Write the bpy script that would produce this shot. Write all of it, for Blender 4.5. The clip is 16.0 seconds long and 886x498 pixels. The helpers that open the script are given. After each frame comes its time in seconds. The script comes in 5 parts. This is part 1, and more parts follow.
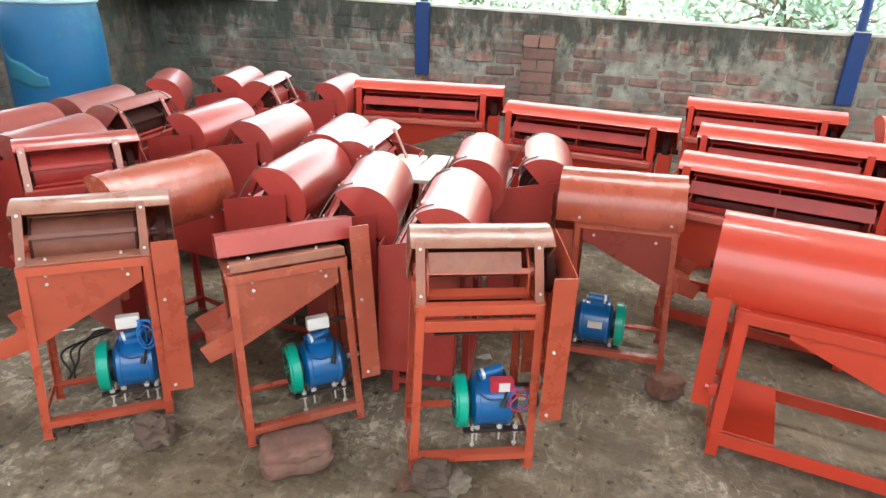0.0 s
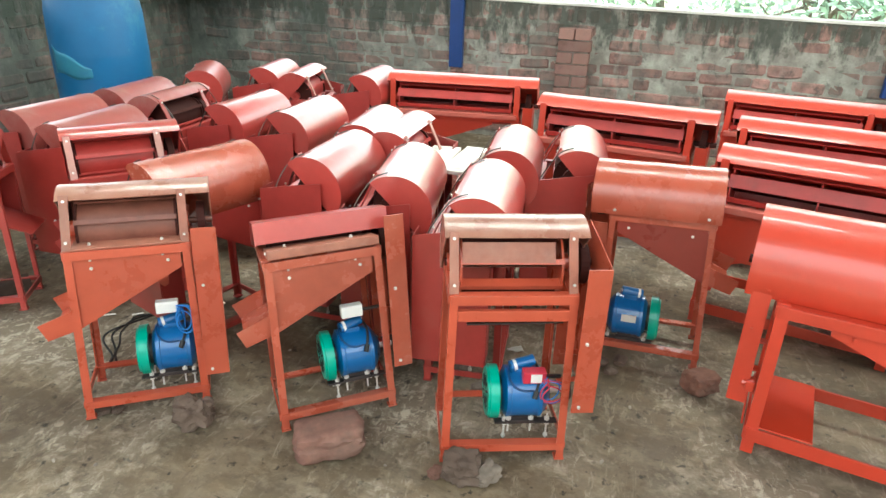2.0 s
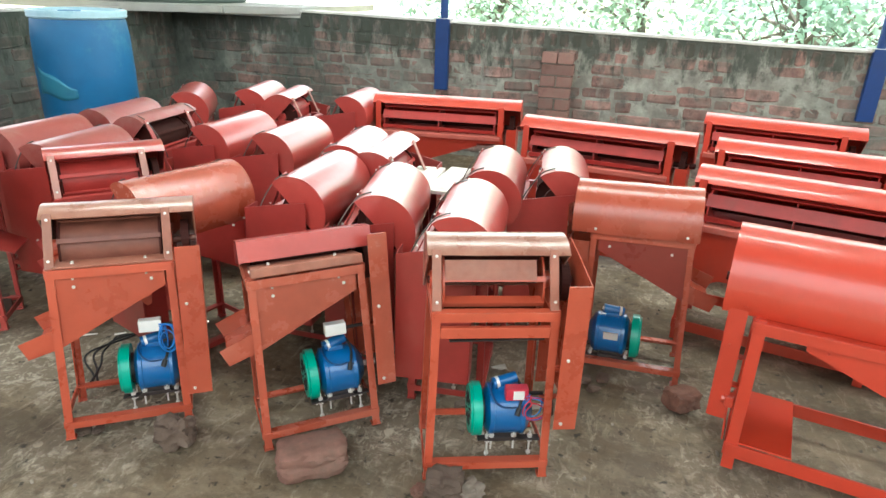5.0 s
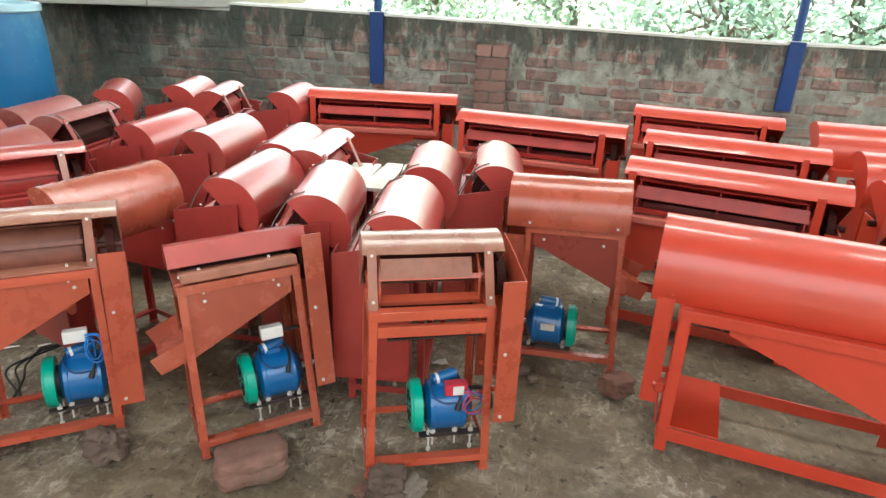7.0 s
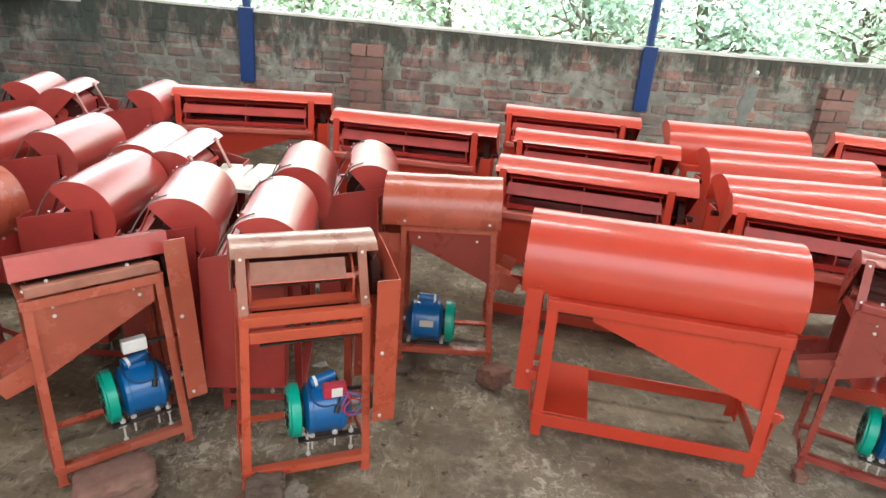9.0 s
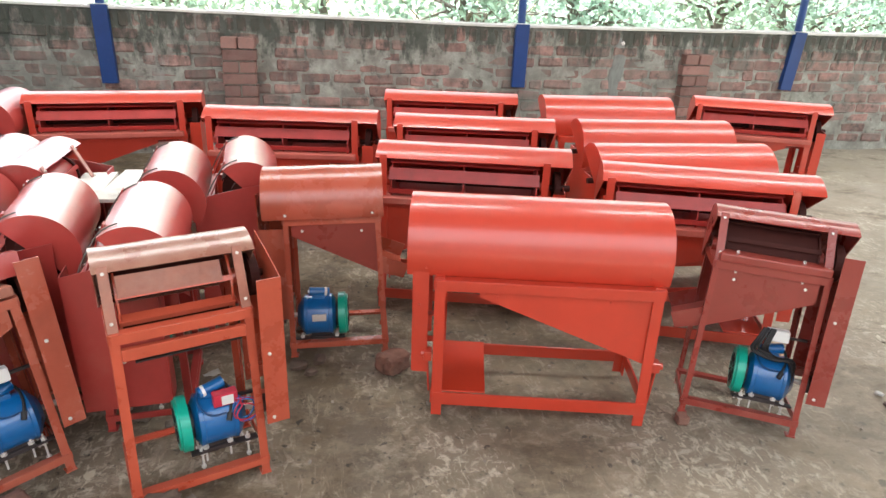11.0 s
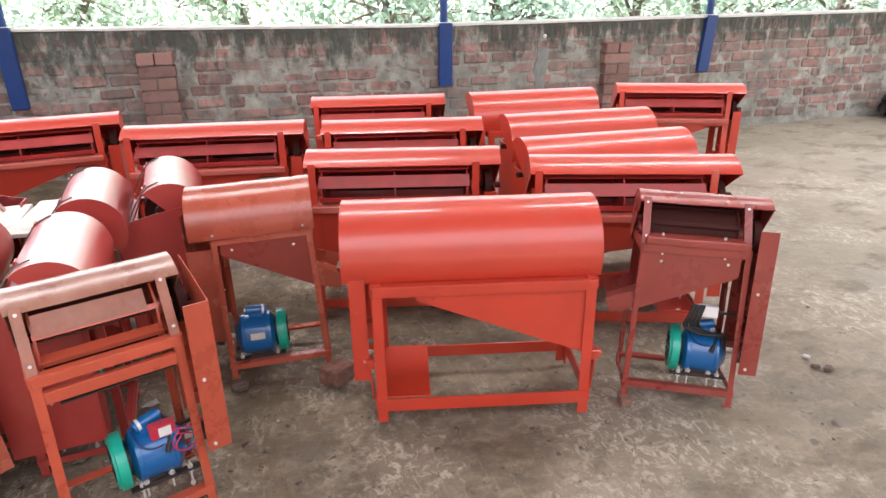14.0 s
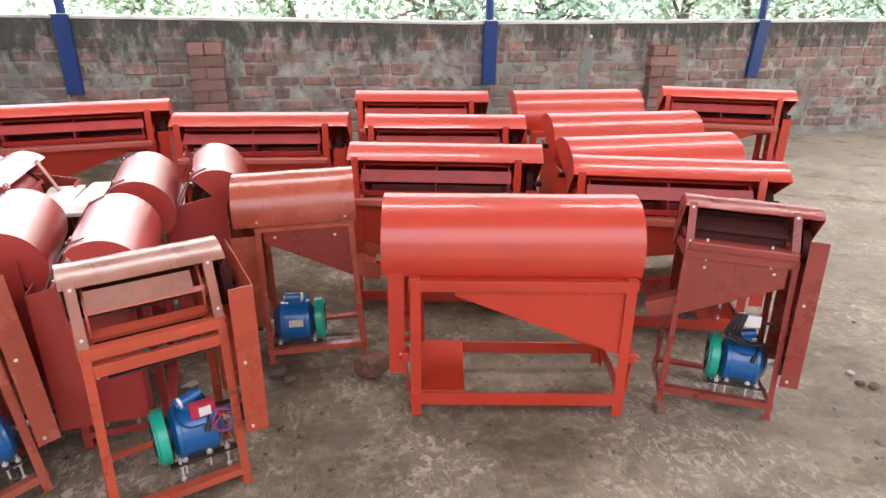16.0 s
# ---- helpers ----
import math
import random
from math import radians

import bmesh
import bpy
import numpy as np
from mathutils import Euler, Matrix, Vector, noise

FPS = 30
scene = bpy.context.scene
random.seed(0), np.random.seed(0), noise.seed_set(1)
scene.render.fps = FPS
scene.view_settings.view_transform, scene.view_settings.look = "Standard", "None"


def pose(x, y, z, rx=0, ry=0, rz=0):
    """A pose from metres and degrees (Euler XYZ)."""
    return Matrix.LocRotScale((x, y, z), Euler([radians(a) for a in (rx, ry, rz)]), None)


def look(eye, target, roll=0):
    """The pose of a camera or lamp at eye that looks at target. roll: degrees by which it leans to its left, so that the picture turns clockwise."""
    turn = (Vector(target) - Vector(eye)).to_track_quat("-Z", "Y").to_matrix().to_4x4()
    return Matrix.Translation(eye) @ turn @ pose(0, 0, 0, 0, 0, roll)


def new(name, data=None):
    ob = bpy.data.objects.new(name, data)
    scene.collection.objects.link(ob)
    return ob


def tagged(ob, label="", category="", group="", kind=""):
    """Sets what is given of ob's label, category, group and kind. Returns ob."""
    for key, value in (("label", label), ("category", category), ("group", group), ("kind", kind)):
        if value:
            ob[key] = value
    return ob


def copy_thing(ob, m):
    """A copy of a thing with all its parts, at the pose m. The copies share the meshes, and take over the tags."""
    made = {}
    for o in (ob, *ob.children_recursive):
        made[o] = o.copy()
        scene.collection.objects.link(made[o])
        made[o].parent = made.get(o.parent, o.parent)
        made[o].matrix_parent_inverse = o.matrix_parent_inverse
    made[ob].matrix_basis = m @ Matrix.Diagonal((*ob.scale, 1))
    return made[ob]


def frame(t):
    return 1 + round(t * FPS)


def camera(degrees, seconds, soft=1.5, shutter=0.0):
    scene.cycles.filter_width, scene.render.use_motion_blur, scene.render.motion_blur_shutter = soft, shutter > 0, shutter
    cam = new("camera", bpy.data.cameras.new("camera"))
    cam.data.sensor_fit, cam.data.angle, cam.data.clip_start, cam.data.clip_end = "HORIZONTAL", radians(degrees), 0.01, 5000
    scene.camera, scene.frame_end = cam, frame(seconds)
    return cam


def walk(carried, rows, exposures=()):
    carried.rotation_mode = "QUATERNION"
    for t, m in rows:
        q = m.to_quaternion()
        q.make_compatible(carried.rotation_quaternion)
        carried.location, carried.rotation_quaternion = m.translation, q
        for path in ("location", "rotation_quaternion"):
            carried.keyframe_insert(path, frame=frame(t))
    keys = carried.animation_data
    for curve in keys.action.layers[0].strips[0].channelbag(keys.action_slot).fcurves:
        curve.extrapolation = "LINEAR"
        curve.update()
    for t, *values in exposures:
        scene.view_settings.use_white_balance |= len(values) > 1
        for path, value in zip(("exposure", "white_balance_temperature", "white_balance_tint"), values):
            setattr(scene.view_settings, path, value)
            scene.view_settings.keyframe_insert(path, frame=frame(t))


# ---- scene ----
cam = camera(68.7, 16.0)
PATH = [
    (0, (0.51, -0.079, 1.369), (0.089, 1.706, 0.572), 2.1),
    (0.5, (0.512, -0.1, 1.36), (0.11, 1.703, 0.594), 2.3),
    (1, (0.508, -0.099, 1.365), (0.044, 1.682, 0.582), 1.8),
    (1.5, (0.504, -0.092, 1.354), (-0.002, 1.641, 0.493), 1.4),
    (2, (0.503, -0.09, 1.357), (-0.006, 1.665, 0.542), 1.7),
    (2.5, (0.497, -0.063, 1.348), (-0.041, 1.682, 0.533), 1.4),
    (3, (0.508, -0.1, 1.357), (-0.028, 1.669, 0.595), 1.7),
    (3.5, (0.507, -0.092, 1.349), (-0.04, 1.675, 0.589), 1.5),
    (4, (0.512, -0.1, 1.357), (-0.054, 1.644, 0.559), 1.0),
    (4.5, (0.516, -0.104, 1.358), (-0.068, 1.632, 0.556), 0.6),
    (5, (0.521, -0.11, 1.356), (0.042, 1.68, 0.604), 2.1),
    (5.2, (0.532, -0.1, 1.355), (0.157, 1.7, 0.569), 2.5),
    (7.3, (0.543, -0.1, 1.376), (0.253, 1.727, 0.615), 2.8),
    (7.5, (0.539, -0.103, 1.372), (0.268, 1.729, 0.616), 3.1),
    (8, (0.555, -0.092, 1.368), (0.366, 1.737, 0.582), 3.3),
    (8.5, (0.567, -0.084, 1.368), (0.511, 1.739, 0.547), 4.8),
    (9, (0.58, -0.102, 1.377), (0.619, 1.751, 0.626), 4.5),
    (9.5, (0.595, -0.122, 1.379), (0.699, 1.722, 0.61), 3.8),
    (10, (0.622, -0.105, 1.379), (0.83, 1.724, 0.598), 2.8),
    (10.2, (0.63, -0.105, 1.38), (0.885, 1.719, 0.6), 3.0),
    (12.5, (0.67, -0.104, 1.377), (1.064, 1.706, 0.623), 1.1),
    (13, (0.686, -0.101, 1.385), (1.136, 1.699, 0.641), 1.1),
    (13.5, (0.715, -0.038, 1.374), (1.245, 1.727, 0.596), 1.8),
    (14, (0.699, -0.107, 1.393), (1.184, 1.672, 0.619), -0.8),
    (14.5, (0.7, -0.109, 1.395), (1.188, 1.677, 0.64), -0.4),
    (15, (0.704, -0.112, 1.394), (1.204, 1.67, 0.637), 0.3),
    (15.5, (0.695, -0.111, 1.391), (1.148, 1.679, 0.623), 0.3),
    (16, (0.673, -0.109, 1.387), (1.06, 1.692, 0.608), 0.5),
]
walk(cam, [(t, look(e, g, r)) for t, e, g, r in PATH], [(0.0, 3.66, 6350, 12), (0.5, 3.64, 6350, 14), (1.5, 3.82, 6350, 7), (2.5, 3.77, 6250, 4), (3.5, 3.62, 6200, 6), (4.5, 3.75, 6200, 5), (5.0, 3.68, 6250, 5), (8.0, 3.5, 6400, 9), (13.0, 3.49, 6400, 21), (16.0, 3.41, 6450, 26)])

# ---------------------------------------------------------------- light
world = bpy.data.worlds.new("world")
scene.world = world
world.use_nodes = True
_wn = world.node_tree.nodes
_sky = _wn.new("ShaderNodeTexSky")
_sky.sky_type = "NISHITA"
_sky.sun_disc = False
_sky.sun_elevation = radians(62)
_sky.sun_rotation = radians(320)
_sky.dust_density, _sky.air_density = 3.5, 1.0
_wn["Background"].inputs["Strength"].default_value = 0.055
_haze = _wn.new("ShaderNodeHueSaturation")
_haze.inputs["Saturation"].default_value = 0.22
world.node_tree.links.new(_sky.outputs[0], _haze.inputs["Color"])
world.node_tree.links.new(_haze.outputs[0], _wn["Background"].inputs["Color"])

_sun = new("sun", bpy.data.lights.new("sun", "SUN"))
_sun.data.energy, _sun.data.angle = 5.0, radians(6)
_sun.data.color = (1.0, 0.98, 0.95)
_sun.matrix_world = look((0, 0, 0), (0.3, -0.35, -0.89))


def area_lamp(name, eye, target, sx, sy, watts, color=(0.95, 1.0, 0.93)):
    """A rectangle of daylight, in an opening of the shed or added as fill."""
    ob = new(name, bpy.data.lights.new(name, "AREA"))
    ob.data.shape, ob.data.size, ob.data.size_y = "RECTANGLE", sx, sy
    ob.data.energy, ob.data.color = watts, color
    ob.matrix_world = look(eye, target)
    return ob


area_lamp("right_opening", (8.3, 2.6, 2.1), (2.0, 2.5, 0.2), 7.0, 2.2, 8)
area_lamp("overhead_fill", (2.2, -2.1, 3.5), (2.2, -2.099, 0.0), 11.0, 3.0, 19)  # added fill behind the camera, for sky over an assumed open yard
# added strip before the solid front wall, draws a streak on the hoods
area_lamp("front_streak_fill", (0.6, -3.7, 3.0), (0.6, 2.2, 0.5), 7.0, 0.3, 3)
area_lamp("back_opening", (2.2, 5.25, 2.05), (1.8, 0.2, 1.2), 9.0, 1.0, 6)
for _x0, _x1 in ((-2.6, 1.6), (2.3, 6.3)):  # two skylights in the roof
    area_lamp("skylight", ((_x0 + _x1) / 2, 2.9, 3.52), ((_x0 + _x1) / 2, 2.901, 0.0), _x1 - _x0, 0.26, 9)


# ---------------------------------------------------------------- materials
def material(name, color, rough=0.5, metal=0.0, vary=0.15, scale=6.0, dirt=None, dirt_amount=0.0, bump=0.1, bump_scale=60.0, coat=0.0, dirt_scale=3.0, place=False, gloss=None):
    """Base colour with blotches, worn or dusty patches, fine relief."""
    m = bpy.data.materials.new(name)
    m.use_nodes = True
    n, l = m.node_tree.nodes, m.node_tree.links
    b = n["Principled BSDF"]
    co = n.new("ShaderNodeTexCoord")
    geo = n.new("ShaderNodeNewGeometry")
    where = geo.outputs["Position"] if place else co.outputs["Object"]
    big = n.new("ShaderNodeTexNoise")
    big.inputs["Scale"].default_value, big.inputs["Detail"].default_value, big.inputs["Roughness"].default_value = scale, 8, 0.65
    l.new(where, big.inputs["Vector"])
    ramp = n.new("ShaderNodeMapRange")
    ramp.inputs[1].default_value, ramp.inputs[2].default_value = 0.3, 0.7
    ramp.inputs[3].default_value, ramp.inputs[4].default_value = 1 - vary, 1 + vary
    l.new(big.outputs[0], ramp.inputs[0])
    info = n.new("ShaderNodeObjectInfo")
    rnd = n.new("ShaderNodeMapRange")
    rnd.inputs[3].default_value, rnd.inputs[4].default_value = 1 - vary * 0.6, 1 + vary * 0.6
    if place:
        both = n.new("ShaderNodeMath")
        both.operation = "ADD"
        l.new(info.outputs["Random"], both.inputs[0])
        l.new(geo.outputs["Random Per Island"], both.inputs[1])
        wrap = n.new("ShaderNodeMath")
        wrap.operation = "FRACT"
        l.new(both.outputs[0], wrap.inputs[0])
        l.new(wrap.outputs[0], rnd.inputs[0])
    else:
        l.new(info.outputs["Random"], rnd.inputs[0])
    mul = n.new("ShaderNodeMath")
    mul.operation = "MULTIPLY"
    l.new(ramp.outputs[0], mul.inputs[0])
    l.new(rnd.outputs[0], mul.inputs[1])
    tint = n.new("ShaderNodeVectorMath")
    tint.operation = "SCALE"
    tint.inputs[0].default_value = color
    l.new(mul.outputs[0], tint.inputs["Scale"])
    out = tint.outputs[0]
    if dirt:
        dn = n.new("ShaderNodeTexNoise")
        dn.inputs["Scale"].default_value, dn.inputs["Detail"].default_value, dn.inputs["Roughness"].default_value = dirt_scale, 10, 0.7
        l.new(where, dn.inputs["Vector"])
        dr = n.new("ShaderNodeMapRange")
        dr.inputs[1].default_value, dr.inputs[2].default_value = 0.62 - 0.3 * dirt_amount, 0.8 - 0.2 * dirt_amount
        dr.inputs[4].default_value = min(1.0, 0.5 + dirt_amount * 0.5)
        l.new(dn.outputs[0], dr.inputs[0])
        mix = n.new("ShaderNodeMix")
        mix.data_type = "RGBA"
        mix.inputs["B"].default_value = (*dirt, 1)
        l.new(dr.outputs[0], mix.inputs["Factor"])
        l.new(out, mix.inputs["A"])
        out = mix.outputs["Result"]
    l.new(out, b.inputs["Base Color"])
    fine = n.new("ShaderNodeTexNoise")
    fine.inputs["Scale"].default_value, fine.inputs["Detail"].default_value = bump_scale, 6
    l.new(where, fine.inputs["Vector"])
    rr = n.new("ShaderNodeMapRange")
    rr.inputs[3].default_value, rr.inputs[4].default_value = max(0.03, rough - 0.1), min(1, rough + 0.12)
    l.new(big.outputs[0], rr.inputs[0])
    l.new(rr.outputs[0], b.inputs["Roughness"])
    bp = n.new("ShaderNodeBump")
    bp.inputs["Strength"].default_value, bp.inputs["Distance"].default_value = bump, 0.004
    l.new(fine.outputs[0], bp.inputs["Height"])
    l.new(bp.outputs[0], b.inputs["Normal"])
    if rough < 0.4 and not place:  # sheet metal is never quite flat
        wave, bw = n.new("ShaderNodeTexNoise"), n.new("ShaderNodeBump")
        wave.inputs["Scale"].default_value, wave.inputs["Detail"].default_value = 6.0, 2
        bw.inputs["Strength"].default_value, bw.inputs["Distance"].default_value = 0.22, 0.02
        l.new(where, wave.inputs["Vector"])
        l.new(wave.outputs[0], bw.inputs["Height"])
        l.new(bw.outputs[0], bp.inputs["Normal"])
    b.inputs["Metallic"].default_value = metal
    b.inputs["Coat Weight"].default_value = coat
    b.inputs["Coat Roughness"].default_value = gloss or rough
    return m


RED = material("red_enamel", (0.51, 0.037, 0.013), 0.4, 0, 0.1, 5, (0.48, 0.085, 0.05), 0.24, 0.02, 60, 0.5, gloss=0.1)
OLDRED = material("dull_red_paint", (0.42, 0.05, 0.04), 0.36, 0, 0.14, 5, (0.44, 0.14, 0.1), 0.26, 0.05, 60, 1.0, gloss=0.2)
OXIDE = material("orange_oxide_paint", (0.47, 0.08, 0.04), 0.28, 0, 0.16, 6, (0.4, 0.105, 0.06), 0.36, 0.08, 80, 0.3)
BROWN = material("brown_oxide_paint", (0.41, 0.083, 0.046), 0.26, 0, 0.18, 6, (0.33, 0.14, 0.095), 0.4, 0.06, 80, 0.5)
# red of the row's frames, darkened for the shade between the machines
DEEPRED = material("deep_red_shaded_frame_paint", (0.38, 0.04, 0.033), 0.38, 0, 0.16, 6, (0.3, 0.09, 0.065), 0.28, 0.05, 60, 0.5)
MAUVE = material("dusty_mauve_red_paint", (0.3, 0.062, 0.052), 0.36, 0, 0.16, 5, (0.36, 0.2, 0.17), 0.42, 0.05, 60, 0.7, gloss=0.26)
PALEPINK = material("pale_pink_strip", (0.5, 0.25, 0.21), 0.45, 0, 0.15, 8, (0.42, 0.14, 0.11), 0.4, 0.05, 60)
PINKISH = material("dusty_red_board", (0.5, 0.12, 0.09), 0.4, 0, 0.15, 7, (0.5, 0.27, 0.22), 0.45, 0.08, 70)
MAROON = material("maroon_oxide_paint", (0.27, 0.042, 0.03), 0.28, 0, 0.15, 6, (0.33, 0.13, 0.1), 0.3, 0.08, 80)
DUSTY = material("dusty_brown_board", (0.3, 0.105, 0.065), 0.5, 0, 0.25, 14, (0.36, 0.2, 0.15), 0.5, 0.15, 70)
# drum paint with the hood's shade put into the colour
INNER = material("shaded_drum_paint", (0.05, 0.012, 0.009), 0.7, 0, 0.2, 8, (0.12, 0.035, 0.03), 0.1, 0.1, 60)
DUSTHOOD = material("dusty_pinkish_brown_paint", (0.32, 0.13, 0.088), 0.28, 0, 0.16, 6, (0.4, 0.26, 0.195), 0.45, 0.08, 80, 0.8)
WORN = material("worn_drum_paint", (0.17, 0.055, 0.036), 0.45, 0, 0.3, 10, (0.26, 0.12, 0.08), 0.4, 0.1, 60)
BARPAINT = material("dark_red_bar_paint", (0.36, 0.032, 0.026), 0.4, 0, 0.2, 10, (0.2, 0.06, 0.045), 0.2, 0.08, 60)
RED.node_tree.nodes["Principled BSDF"].inputs["Specular IOR Level"].default_value = 0.75
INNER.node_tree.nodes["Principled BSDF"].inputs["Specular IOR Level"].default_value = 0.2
STEEL = material("zinc_steel", (0.74, 0.72, 0.68), 0.35, 0.4, 0.1, 20, None, 0, 0.05, 120)
DARKSTEEL = material("dark_steel", (0.06, 0.05, 0.05), 0.45, 0.6, 0.2, 12, None, 0, 0.1, 90)
BLUE = material("blue_motor_paint", (0.002, 0.12, 0.36), 0.3, 0, 0.12, 8, None, 0, 0.03, 60, 0.6, gloss=0.08)
DARKBLUE = material("dark_blue_cable", (0.003, 0.05, 0.16), 0.4, 0, 0.1, 8, None, 0, 0.02, 90)
GREEN = material("green_plastic", (0.0, 0.38, 0.27), 0.3, 0, 0.06, 8, None, 0, 0.03, 90)
WHITE = material("white_plastic", (0.78, 0.78, 0.76), 0.4, 0, 0.04, 8, None, 0, 0.02, 90)
REDBOX = material("red_plastic", (0.55, 0.03, 0.06), 0.4, 0, 0.05, 8, None, 0, 0.02, 90)
BLACK = material("black_rubber", (0.012, 0.012, 0.013), 0.55, 0, 0.1, 8, None, 0, 0.05, 90)
WIRE = material("blue_wire", (0.02, 0.2, 0.6), 0.4, 0, 0.05, 8, None, 0, 0.0, 90)
DRUM = material("blue_drum_plastic", (0.006, 0.125, 0.3), 0.4, 0, 0.16, 3.0, (0.09, 0.33, 0.42), 0.22, 0.08, 40, 0, 2.3)
POST = material("blue_post_paint", (0.004, 0.04, 0.17), 0.45, 0, 0.15, 7, (0.08, 0.12, 0.2), 0.15, 0.1, 60)
STONE = material("reddish_stone", (0.2, 0.095, 0.068), 0.9, 0, 0.4, 16, (0.085, 0.068, 0.055), 0.6, 0.5, 40)
HALFBRICK = material("orange_clay_brick", (0.25, 0.125, 0.095), 0.9, 0, 0.35, 12, (0.12, 0.088, 0.068), 0.55, 0.7, 40, 0, 7)
LOOSE = material("loose_clay_brick", (0.25, 0.138, 0.115), 0.9, 0, 0.5, 9, (0.13, 0.1, 0.085), 0.5, 0.7, 35, 0, 9)


def wall_material(name, color, vary):
    """Brick or mortar with cement smears, moss under the coping, streaks run down by rain and shade painted towards the
    corner.
    """
    m = material(name, color, 0.92, 0, vary, 9, (0.165, 0.15, 0.132), 0.66, 0.8, 32, 0, 5.5, True)
    n, l = m.node_tree.nodes, m.node_tree.links
    b = n["Principled BSDF"]
    old = b.inputs["Base Color"].links[0].from_socket
    geo = n.new("ShaderNodeNewGeometry")

    def layer(under, tint, scale, lo, hi, most, stretch=(1, 1, 1), high=None, west=None):
        mp = n.new("ShaderNodeMapping")
        mp.inputs["Scale"].default_value = stretch
        l.new(geo.outputs["Position"], mp.inputs["Vector"])
        t = n.new("ShaderNodeTexNoise")
        t.inputs["Scale"].default_value, t.inputs["Detail"].default_value, t.inputs["Roughness"].default_value = scale, 9, 0.68
        l.new(mp.outputs[0], t.inputs["Vector"])
        fac = t.outputs[0]
        if high or west:  # more of it high up, or towards the corner under the tank
            sep = n.new("ShaderNodeSeparateXYZ")
            l.new(geo.outputs["Position"], sep.inputs[0])
            hr = n.new("ShaderNodeMapRange")
            hr.inputs[1].default_value, hr.inputs[2].default_value = high or west
            hr.inputs[3].default_value, hr.inputs[4].default_value = (-0.16, 0.12) if high else (-0.3, 0.1)
            l.new(sep.outputs["Z" if high else "X"], hr.inputs[0])
            ad = n.new("ShaderNodeMath")
            ad.operation = "ADD"
            l.new(fac, ad.inputs[0])
            l.new(hr.outputs[0], ad.inputs[1])
            fac = ad.outputs[0]
        r = n.new("ShaderNodeMapRange")
        r.inputs[1].default_value, r.inputs[2].default_value, r.inputs[4].default_value = lo, hi, most
        l.new(fac, r.inputs[0])
        mx = n.new("ShaderNodeMix")
        mx.data_type = "RGBA"
        mx.inputs["B"].default_value = (*tint, 1)
        l.new(r.outputs[0], mx.inputs["Factor"])
        l.new(under, mx.inputs["A"])
        return mx.outputs["Result"]

    c = layer(old, (0.29, 0.295, 0.27), 3.5, 0.56, 0.68, 0.7, (1, 1, 0.3))
    c = layer(c, (0.065, 0.06, 0.053), 13.0, 0.54, 0.64, 0.6)
    c = layer(c, (0.155, 0.165, 0.145), 1.1, 0.46, 0.64, 0.7)
    # mossy stains of the corner, with the slab's shade painted in
    c = layer(c, (0.055, 0.074, 0.066), 2.2, 0.45, 0.66, 0.74, (1, 1, 0.6), None, (0.6, -2.4))
    c = layer(c, (0.045, 0.056, 0.045), 9.0, 0.46, 0.6, 0.85, (1, 1, 0.4), (0.62, 1.0))
    l.new(c, b.inputs["Base Color"])
    return m


BRICK = wall_material("clay_brick", (0.285, 0.165, 0.142), 0.5)
MORTAR = wall_material("stained_mortar", (0.3, 0.305, 0.265), 0.4)
PALESTONE = material("pale_dirty_stone", (0.19, 0.155, 0.125), 0.9, 0, 0.3, 14, (0.1, 0.08, 0.06), 0.5, 0.7, 45, 0, 9)
DARKSTONE = material("dark_rubble", (0.12, 0.082, 0.062), 0.95, 0, 0.3, 14, (0.2, 0.17, 0.14), 0.3, 0.8, 45)
SLAB = material("pale_slab", (0.4, 0.4, 0.375), 0.85, 0, 0.12, 4, (0.3, 0.3, 0.28), 0.2, 0.3, 40)
TANK = material("grey_green_tank", (0.13, 0.17, 0.155), 0.6, 0, 0.1, 3, None, 0, 0.1, 30)
PLANK = material("pale_plank", (0.74, 0.7, 0.64), 0.75, 0, 0.2, 8, (0.3, 0.24, 0.2), 0.3, 0.3, 50)
DARKWOOD = material("dark_old_wood", (0.07, 0.045, 0.034), 0.85, 0, 0.3, 10, (0.12, 0.09, 0.07), 0.3, 0.4, 60)
ROPE = material("grey_rope", (0.13, 0.11, 0.1), 0.9, 0, 0.3, 30, None, 0, 0.5, 200)
BARK = material("bark", (0.13, 0.115, 0.1), 0.9, 0, 0.3, 8, None, 0, 0.6, 30)
ROOF = material("grey_roof_sheet", (0.06, 0.055, 0.05), 0.6, 0.2, 0.1, 2, None, 0, 0.1, 20)


# ---------------------------------------------------------------- mesh helpers
def part(name, bm, mat, parent=None, label="", smooth=False):
    """Links a bmesh as one mesh object under a thing or a part."""
    me = bpy.data.meshes.new(name)
    bm.normal_update()
    bm.to_mesh(me)
    bm.free()
    me.materials.append(mat)
    if smooth:
        for p in me.polygons:
            p.use_smooth = True
        me.set_sharp_from_angle(angle=radians(34))
    ob = new(name, me)
    ob.parent = parent
    return tagged(ob, label)


def empty(name, m=None):
    ob = new(name)
    if m is not None:
        ob.matrix_basis = m
    return ob


def box(bm, lo, hi, m=None, bevel=0.0):
    """A box from corner to corner, with softened edges where wanted."""
    lo, hi = Vector(lo), Vector(hi)
    mat = Matrix.LocRotScale((lo + hi) / 2, None, hi - lo)
    r = bmesh.ops.create_cube(bm, size=1, matrix=(m @ mat) if m else mat)
    if bevel:
        es = list({e for v in r["verts"] for e in v.link_edges})
        bmesh.ops.bevel(bm, geom=es, offset=bevel, segments=2, affect="EDGES", profile=0.6)
    return bm


